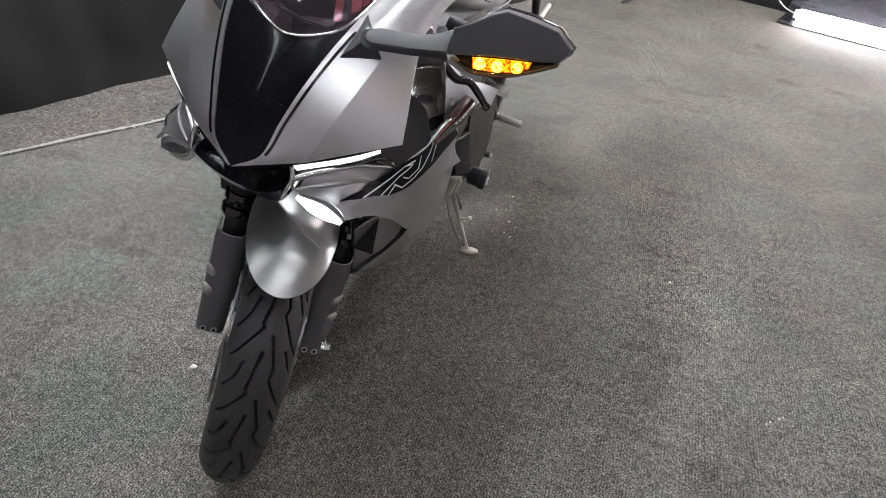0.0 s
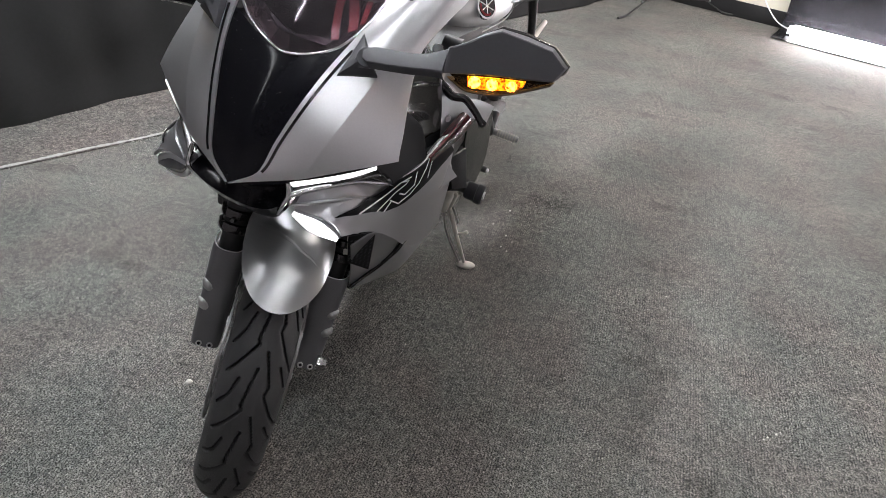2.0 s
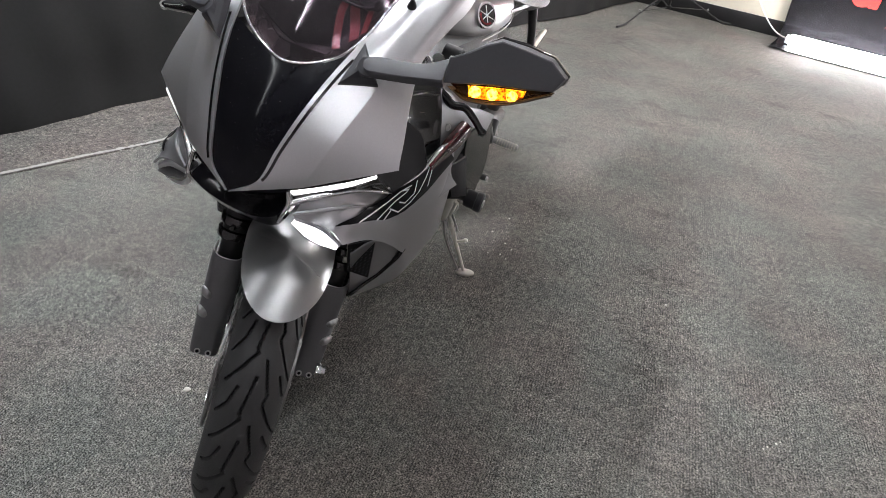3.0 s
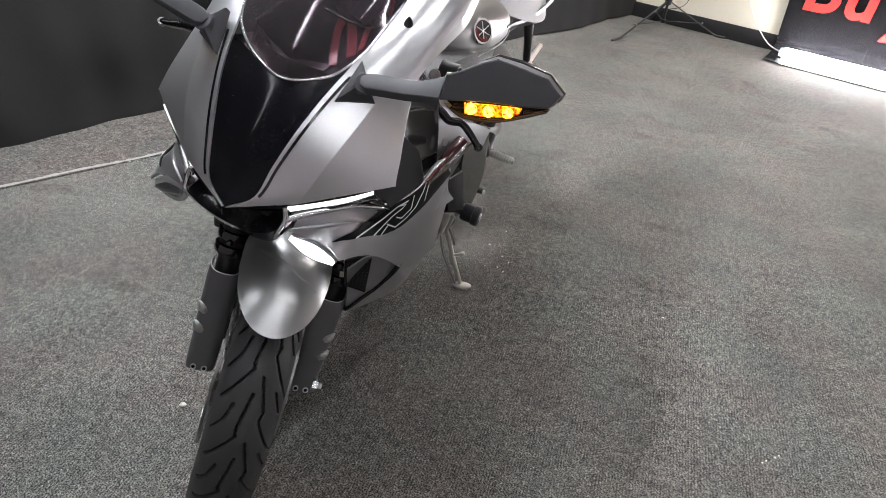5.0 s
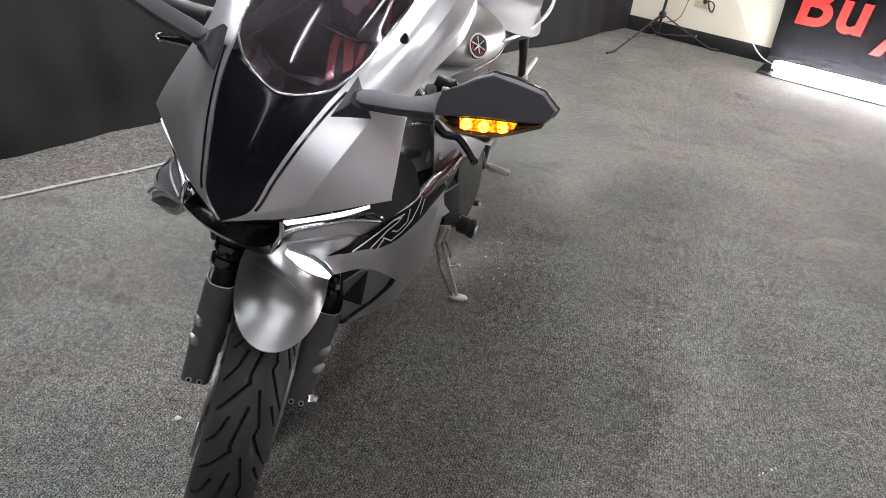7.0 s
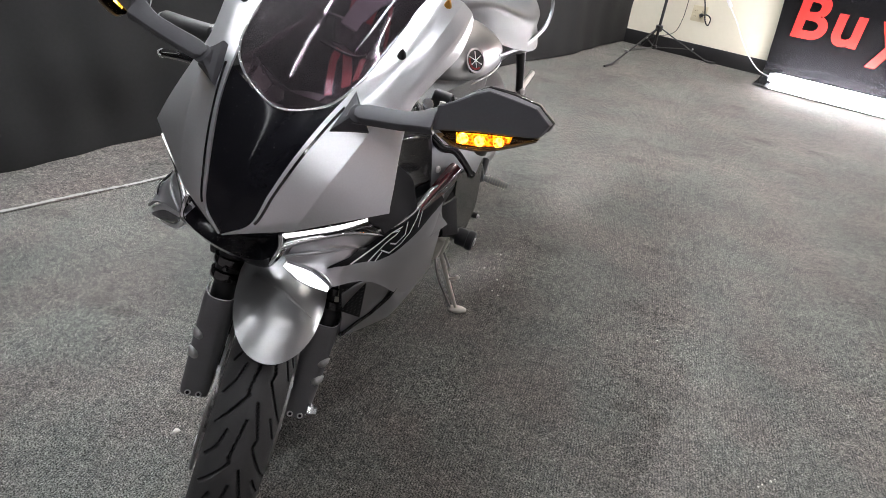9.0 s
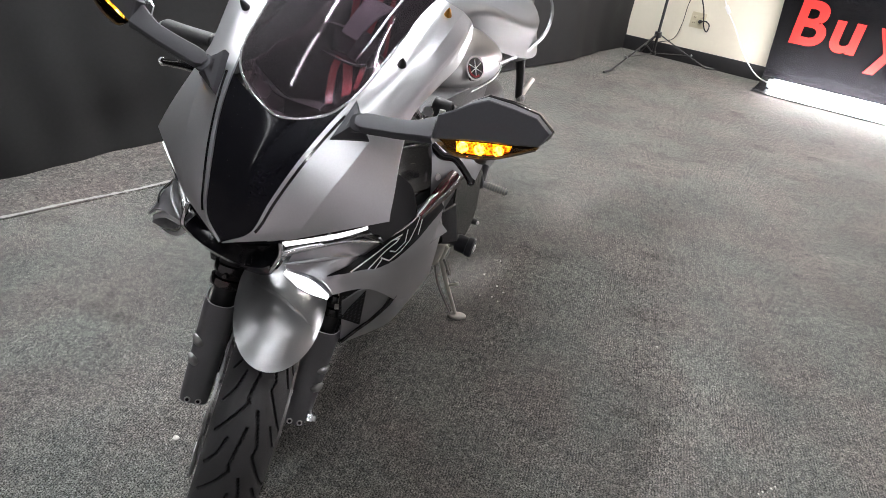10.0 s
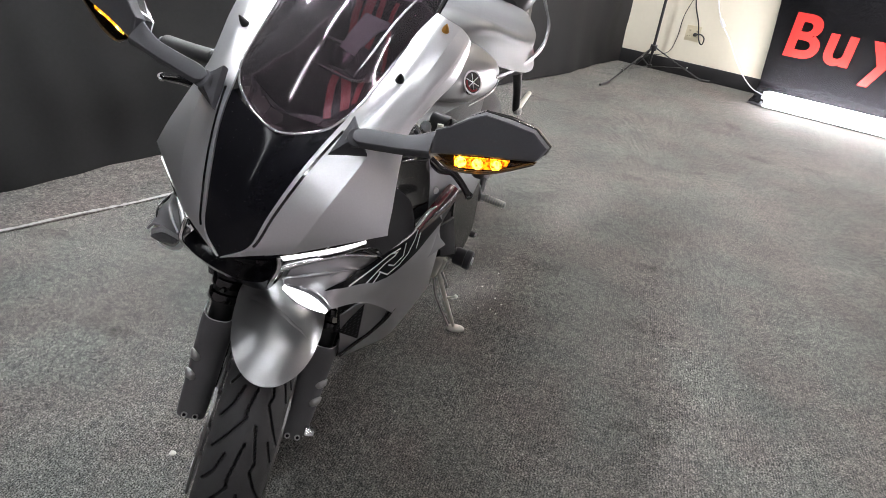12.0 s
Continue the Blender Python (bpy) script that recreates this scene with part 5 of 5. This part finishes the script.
# dash and inner cowl behind the screen
dash = block("instrument_cluster", (0.12, 0.03, 0.06), pose(-0.02, 0.335, 0.965, -38, 0, 0), FORKGREY, bike, "dark instrument cluster behind the screen", bevel=0.01, seg=3)
block("display", (0.10, 0.002, 0.045), pose(0, -0.0165, 0), BLACKGLOSS, dash, "unlit dark display", bevel=0.003)
INNER = [[(-0.10, 0.15, 0.955), (-0.05, 0.16, 0.915), (0, 0.165, 0.905), (0.05, 0.16, 0.915), (0.10, 0.15, 0.955)], [(-0.112, 0.24, 1.02), (-0.06, 0.26, 0.955), (0, 0.27, 0.935), (0.06, 0.26, 0.955), (0.112, 0.24, 1.02)], [(-0.128, 0.32, 1.08), (-0.07, 0.36, 0.99), (0, 0.38, 0.95), (0.07, 0.36, 0.99), (0.128, 0.32, 1.08)], [(-0.132, 0.40, 1.14), (-0.08, 0.43, 1.09), (0, 0.45, 1.07), (0.08, 0.43, 1.09), (0.132, 0.40, 1.14)]]
inner_surface = Surface(INNER, 8, 8)
inner = sheet("inner_cowl", INNER, DECALBLACK, bike, "black inner cowl with dark red streaks", 5, 6, (), 0.003)
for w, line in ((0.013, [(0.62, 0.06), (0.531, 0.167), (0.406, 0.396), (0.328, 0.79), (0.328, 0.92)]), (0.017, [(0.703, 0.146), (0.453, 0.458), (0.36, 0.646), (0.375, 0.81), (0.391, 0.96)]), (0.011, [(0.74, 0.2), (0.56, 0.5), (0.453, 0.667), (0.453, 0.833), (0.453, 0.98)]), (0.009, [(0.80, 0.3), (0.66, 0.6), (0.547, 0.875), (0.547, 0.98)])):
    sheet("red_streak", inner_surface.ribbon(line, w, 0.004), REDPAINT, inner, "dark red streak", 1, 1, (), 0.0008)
tube("bracket_arm", [(-0.080, 0.245, 1.005), (-0.094, 0.232, 0.987), (-0.108, 0.214, 0.964), (-0.118, 0.195, 0.940), (-0.116, 0.180, 0.922)], [0.008, 0.009, 0.010, 0.011, 0.006], FORKGREY, bike, "grey cast screen bracket", n=5, seg=12)
sheet("dash_shelf", [[(-0.088, 0.166, 0.924), (-0.080, 0.20, 0.918)], [(-0.065, 0.157, 0.912), (-0.055, 0.20, 0.912)], [(-0.032, 0.156, 0.909), (-0.020, 0.20, 0.910)], [(0.020, 0.158, 0.911), (0.020, 0.20, 0.912)]], BLACK, bike, "dark grey shelf below the dash", 4, 4, (), 0.003)
sheet("dash_hood", [[(-0.018, 0.284, 1.004), (0.015, 0.280, 0.999)], [(-0.010, 0.310, 1.034), (0.033, 0.312, 1.036)], [(0.000, 0.335, 1.060), (0.059, 0.331, 1.057)]], FORKGREY, bike, "grey hood over the instruments", 4, 4, (), 0.003)
tube("wiring_loom", [(-0.013, 0.207, 0.991), (0.023, 0.209, 0.985), (0.050, 0.207, 0.986), (0.072, 0.205, 0.994)], 0.0022, BLACK, bike, "thin black wiring behind the screen", n=5, seg=8)
sheet("inner_bracket", [[(0.02, 0.235, 0.985), (0.05, 0.235, 0.975)], [(0.025, 0.28, 1.02), (0.065, 0.285, 1.01)]], SATINBLACK, bike, "pale bracket behind the screen", 2, 2)

# ---- mirrors
PAD_TIPS = np.array([(0.112, 0.094, 0.983), (0.099, 0.048, 0.931), (0.148, 0.078, 0.936)])
PAD_HUB = np.array((0.130, 0.073, 0.957))
PAD_OUT = np.array((0.24, -0.66, 0.71))
SHELL = np.array([(0.2488, 0.0501, 0.9912), (0.2470, 0.0623, 1.0226), (0.2648, 0.0717, 1.0327), (0.2830, 0.0825, 1.0459), (0.3030, 0.0926, 1.0559), (0.3383, 0.1017, 1.0523), (0.3728, 0.1102, 1.0476), (0.3966, 0.1107, 1.0312), (0.3877, 0.1003, 1.0121), (0.3573, 0.0893, 1.0073), (0.3070, 0.0719, 1.0017)])
SHELL_OUT = np.array((0.2685, -0.8931, 0.3608))
RIM = [(0.259, 0.094, 1.0215), (0.2798, 0.109, 1.0415), (0.2975, 0.119, 1.0525), (0.3335, 0.1297, 1.0520), (0.372, 0.1387, 1.0456), (0.4000, 0.1396, 1.0266), (0.3987, 0.1353, 1.0174)]
STALK_TOP = [(0.1243, 0.0715, 0.9755), (0.1428, 0.0729, 0.9829), (0.1660, 0.0702, 0.9885), (0.1885, 0.0674, 0.9941), (0.2140, 0.0660, 1.0017), (0.2441, 0.0732, 1.0175)]
STALK_LOW = [(0.1310, 0.0535, 0.9635), (0.1466, 0.0510, 0.9670), (0.1740, 0.0484, 0.9741), (0.1998, 0.0455, 0.9812), (0.2250, 0.0440, 0.9890), (0.2488, 0.0442, 0.9945)]


def pad_outline(count=12):
    """Three tips joined by hollow curves round the pivot."""
    out = []
    for i in range(3):
        a, b = PAD_TIPS[i], PAD_TIPS[(i + 1) % 3]
        mid = PAD_HUB + ((a + b) / 2 - PAD_HUB) * 0.95
        for t in np.arange(count) / count:
            out.append(a * (1 - t) ** 2 + mid * 2 * t * (1 - t) + b * t * t)
    return np.array(out)


def mirror(left):
    outline = pad_outline()
    spoke = outline - PAD_HUB
    spoke = spoke - np.outer(spoke @ PAD_OUT, PAD_OUT)
    spoke /= np.linalg.norm(spoke, axis=1)[:, None]
    rings = [outline - PAD_OUT * 0.006, outline + PAD_OUT * 0.0035, PAD_HUB + (outline - PAD_HUB) * 0.95 + PAD_OUT * 0.0055]
    rings += [PAD_HUB + (outline - PAD_HUB) * 0.62 + PAD_OUT * 0.0085, PAD_HUB + spoke * 0.0150 + PAD_OUT * 0.0120]
    rings += [PAD_HUB + spoke * r + PAD_OUT * h for r, h in ((0.0142, 0.0125), (0.0138, 0.0135), (0.012, 0.0137))]
    base = loft("mirror", rings, MIRRORGREY, bike, "charcoal mirror on a long stalk with an amber indicator", 1, left, sharp=32, ring=1)

    # stalk: flat upper face, chamfered edges, rounded end over the pivot
    top, low = spline(STALK_TOP, 4), spline(STALK_LOW, 4)
    rings = []
    for k, (a, b) in enumerate(zip(top, low)):
        c, w = (a + b) / 2, (a - b) / 2
        full = min(1.0, 0.62 + 0.19 * k)
        face = np.array((-0.258, -0.597, 0.760))
        rings.append([c + w * u * full + face * h for u, h in ((1.0, -0.0022), (0.86, 0.0), (0.4, 0.0006), (-0.4, 0.0006), (-0.86, 0.0), (-1.0, -0.0022), (-1.12, -0.012), (-0.85, -0.016), (0.85, -0.016), (1.0, -0.012))])
    loft("stalk", rings, MIRRORGREY, base, "charcoal mirror stalk", 1, left, ring=1, sharp=24)

    # shell: flat face with a chamfered border, tapering back to the glass
    mid = SHELL.mean(axis=0)
    ring = lambda k, h: mid + (SHELL - mid) * k + SHELL_OUT * h
    rim = np.array([SHELL[0] - SHELL_OUT * 0.024, SHELL[1] - SHELL_OUT * 0.024, *RIM, SHELL[9] - SHELL_OUT * 0.024, SHELL[10] - SHELL_OUT * 0.024])
    flare = lambda k, h: SHELL * (1 - k) + rim * k + SHELL_OUT * h
    loft("housing", [ring(0.93, 0.0006), ring(0.985, -0.0004), ring(1.0, -0.0026), flare(0.42, 0.0), flare(0.5, -0.004), mid + (flare(0.5, -0.004) - mid) * 0.9], MIRRORGREY, base, "charcoal mirror shell with a flat face", 1, left, ring=1, sharp=12)
    loft("glass_rim", [mid + (flare(0.62, 0.0) - mid) * 0.92, flare(0.66, 0.0), flare(0.80, 0.0015), flare(0.97, 0.0), flare(1.0, -0.004), mid + (flare(1.0, -0.005) - mid) * 0.93], BLACKGLOSS, base, "black rim of the mirror glass", 1, left, ring=1, sharp=30)
    glass_edge = mid + (SHELL - mid) * 0.97 - SHELL_OUT * 0.029
    slab("mirror_glass", glass_edge, -SHELL_OUT, 0.003, CHROME, base, "mirror glass", None, left)

    # smoked indicator under the shell with three lit cells
    lens_top = [(0.2559, 0.0507, 0.9893), (0.2791, 0.0590, 0.9942), (0.3158, 0.0719, 1.0007), (0.3538, 0.0848, 1.0043), (0.3868, 0.0966, 1.0098)]
    lens_low = [(0.2640, 0.0535, 0.9840), (0.2843, 0.0595, 0.9747), (0.3223, 0.0726, 0.9780), (0.3517, 0.0837, 0.9890), (0.3866, 0.0970, 1.0080)]
    rows = []
    for a, b in zip(lens_top, lens_low):
        a, b = np.array(a), np.array(b)
        h = np.linalg.norm(a - b)
        rows.append([a, a * 0.65 + b * 0.35 + (0, -0.14 * h, 0), a * 0.25 + b * 0.75 + (0, -0.10 * h, 0), b, b + (0.002, 0.012, 0.001)])
    lens = sheet("indicator", rows, AMBERGLASS, base, "smoked indicator lens with lit amber cells", 4, 4, (3,), 0.0012, left)
    lens.visible_shadow = False
    back = [[np.array(a) * (1 - t) + np.array(b) * t + (0, 0.0085, 0.0015) for t in (0, 0.5, 1)] for a, b in zip(lens_top, lens_low)]
    sheet("lamp_bowl", back, BLACKGLOSS, lens, "dark ends of the indicator", 3, 3, (), 0.001, left)
    inner = [[np.array(a) * (1 - t) + np.array(b) * t + (0, 0.0068, 0.0012) for t in (0.12, 0.5, 0.86)] for a, b in zip(spline(lens_top, 4)[4:13], spline(lens_low, 4)[4:13])]
    sheet("reflector", inner, AMBERBACK, lens, "glowing amber reflector", 2, 2, (), 0.001, left)
    for x, y, z, k in ((0.2911, 0.0662, 0.9869, 1.0), (0.3137, 0.0740, 0.9890, 1.0), (0.3384, 0.0826, 0.9925, 0.95)):
        revolve("led_cell", [(0.0, 0.0030), (0.0045 * k, 0.0022), (0.0075 * k, 0.0), (0.0085 * k, -0.004)], flip([(x, y, z)], left)[0], flip([(0.25, -0.9, 0.1)], left)[0], AMBER, lens, "lit amber cell", 20)
    tube("lens_border", flip(lens_low, left), 0.0011, BLACK, lens, "black lower border of the lens", n=4, seg=8)
    revolve("knuckle", [(0.0, -0.012), (0.009, -0.010), (0.010, 0.0), (0.008, 0.008), (0.0, 0.010)], flip([(0.317, 0.088, 0.976)], left)[0], (0, 0, 1), BLACK, base, seg=16)


for left in (False, True):
    mirror(left)

# ---- handlebar controls, turned with the fork
for left in (True, False):
    if left:
        pts_grip = [(-0.200, 0.183, 0.945), (-0.27, 0.205, 0.930), (-0.336, 0.228, 0.918)]
        pts_lever = [(-0.205, 0.15, 0.905), (-0.25, 0.165, 0.893), (-0.288, 0.180, 0.880), (-0.318, 0.189, 0.871)]
    else:
        pts_grip = [(0.190, 0.36, 0.90), (0.25, 0.40, 0.885), (0.31, 0.44, 0.865)]
        pts_lever = [(0.165, 0.290, 0.870), (0.182, 0.294, 0.857), (0.197, 0.295, 0.849), (0.212, 0.296, 0.841), (0.232, 0.304, 0.841), (0.253, 0.304, 0.828), (0.277, 0.301, 0.808)]
    grip = tube("grip", pts_grip, [0.016, 0.017, 0.0165], RUBBER, bike, "black rubber handlebar grip", n=5, seg=16)
    tube("bar_end", [np.array(pts_grip[-1]), np.array(pts_grip[-1]) + (np.array(pts_grip[-1]) - np.array(pts_grip[1])) * 0.22], [0.014, 0.011], STEEL, grip, "metal bar end", n=2, seg=14)
    lev = tube("brake_lever" if left else "clutch_lever", pts_lever, [0.008, 0.0065, 0.006, 0.005] if left else [0.008, 0.007, 0.006, 0.005], BLACKGLOSS, bike, "black control lever with a round tip", n=5, seg=10, squash=1.3)
    end = np.array(pts_lever[-1])
    revolve("lever_ball", [(0.0040, -0.0035), (0.0075, -0.0035), (0.0082, 0.0), (0.0075, 0.0035), (0.0040, 0.0035)], end, (0.2, -0.5, 0.85), CHROME if left else BLACKGLOSS, lev, "round lever tip", 18, closed=True)
    tube("clamp", [np.array(pts_grip[0]) * (0.82, 1, 1), np.array(pts_grip[0])], 0.02, BLACK, bike, "black lever clamp", n=1, seg=14)
# shine of the black lever built as a strip of bright metal
tube("lever_shine", [(-0.262, 0.166, 0.897), (-0.29, 0.178, 0.886), (-0.312, 0.185, 0.878)], [0.003, 0.004, 0.0035], CHROME, bike, "chrome strip standing in for the brake lever's highlight", n=3, seg=8)
# reservoir, adjuster and plug seen beyond the cowl
revolve("reservoir", [(0.0, 0.010), (0.009, 0.010), (0.0105, 0.008), (0.0105, -0.012), (0.0, -0.012)], (0.166, 0.294, 0.912), (0.15, -0.7, 0.7), CHROME, bike, "bright metal control cap", 24)
revolve("cable_ring", [(0.0065, -0.0015), (0.0095, -0.0015), (0.0095, 0.0015), (0.0065, 0.0015)], (0.153, 0.290, 0.900), (0.4, -0.8, 0.4), CHROME, bike, "bright metal cable ring", 24, closed=True)
plug_body = tube("connector", [(0.1885, 0.305, 0.9235), (0.190, 0.303, 0.912), (0.1915, 0.301, 0.902)], [0.0060, 0.0062, 0.0055], PEWTER, bike, "pale metal cable connector", n=2, seg=12)
tube("boot", [(0.1913, 0.301, 0.903), (0.193, 0.299, 0.894), (0.194, 0.297, 0.886)], [0.0068, 0.0068, 0.004], BLACK, plug_body, "black rubber boot", n=2, seg=12)
for x, y, z in ((0.172, 0.292, 0.897), (0.181, 0.296, 0.899), (0.203, 0.305, 0.903)):
    revolve("small_bolt", [(0.0, 0.004), (0.0032, 0.004), (0.0036, 0.0), (0.0036, -0.006)], (x, y, z), (0.3, -0.8, 0.5), CHROME, bike, "small bright bolt", 12)
for k, (a, b) in enumerate((((0.135, 0.30, 0.90), (0.175, 0.31, 0.86)), ((0.145, 0.28, 0.92), (0.165, 0.29, 0.87)), ((0.19, 0.33, 0.91), (0.215, 0.36, 0.87)))):
    tube("control_cable", [a, np.array(a) * 0.5 + np.array(b) * 0.5 + (0.01, -0.01, 0.008), b], 0.004, CHROME if k == 1 else BLACK, bike, "control cable", n=5, seg=8)
revolve("fairing_screw", [(0.0, 0.001), (0.003, 0.001), (0.003, 0.003), (0.006, 0.003), (0.007, 0.0), (0.007, -0.004)], (0.2125, 0.296, 0.795), (0.8, -0.5, 0.3), STEEL, bike, "steel fairing screw", 16)

# ---------------------------------------------------------------- frayed carpet edge and crumbs
v, f = [], []
pa, pb = Vector((-1.95, 0.127, 0)), Vector((-0.62, 1.70, 0))
nn = (pb - pa).normalized()
nn = Vector((nn.y, -nn.x, 0))
for i in range(241):
    p = pa + (pb - pa) * i / 240
    w = 0.008 + 0.005 * noise.noise(Vector((i * 0.35, 0, 3))) + 0.003 * random.uniform(-1, 1)
    o = 0.010 * noise.noise(Vector((i * 0.03, 5, 1)))
    for s, z in ((-w, 0.0065), (-w * 0.3, 0.0085), (w * 0.3, 0.0085), (w, 0.0015)):
        q = p + nn * (s + o)
        v.append((q.x, q.y, z))
for i in range(240):
    for j in range(3):
        f.append((i * 4 + j, i * 4 + j + 1, i * 4 + j + 5, i * 4 + j + 4))
ob = mesh_part("carpet_seam", v, f, TAPE, None, "", None, True, 60)
tagged(ob, "frayed whitish cut edge between the two carpets", "carpet edge", kind="structure")


def crumb(x, y, size, label="pale crumb lying on the carpet"):
    bm = bmesh.new()
    bmesh.ops.create_icosphere(bm, subdivisions=2, radius=size)
    for q in bm.verts:
        q.co *= 1 + 0.5 * noise.noise(q.co * (1.5 / size) + Vector((x * 9, y * 9, 0)))
        q.co.z *= 0.5
    me = bpy.data.meshes.new("crumb")
    bm.to_mesh(me)
    bm.free()
    me.materials.append(LINT)
    ob = new("crumb", me)
    ob.matrix_world = pose(x, y, size * 0.35, 0, 0, random.uniform(0, 360))
    tagged(ob, label, "crumb", "crumbs on the carpet")


for x, y, size in ((-0.231, 0.059, 0.0085), (0.26, 0.345, 0.0025), (0.448, 1.102, 0.003), (0.457, 0.942, 0.003), (1.005, 0.788, 0.003), (0.483, 0.913, 0.0025), (0.449, 0.875, 0.003), (0.472, 0.856, 0.0028), (0.402, 0.999, 0.0024), (0.406, 0.870, 0.0022)):
    crumb(x, y, size)
for i in range(5):
    crumb(1.215 + 0.012 * i, 0.300 + 0.009 * i + random.uniform(-0.004, 0.004), random.uniform(0.0012, 0.0030), "chalky crumb in a short line on the carpet")
v, f = [], []
for i in range(900):
    x, y = random.uniform(-1.2, 2.6), random.uniform(-0.4, 3.2)
    s, a = random.uniform(0.0006, 0.0016), random.uniform(0, 3.1)
    k = len(v)
    c, d = math.cos(a) * s, math.sin(a) * s
    v += [(x - c, y - d, 0.002), (x + d, y - c, 0.002), (x + c, y + d, 0.002), (x - d, y + c, 0.002), (x, y, 0.002 + s)]
    f += [(k, k + 1, k + 4), (k + 1, k + 2, k + 4), (k + 2, k + 3, k + 4), (k + 3, k, k + 4)]
ob = mesh_part("lint", v, f, LINT, None, "", None, False)
tagged(ob, "tiny pale lint specks scattered on the carpet", "lint", kind="stuff")
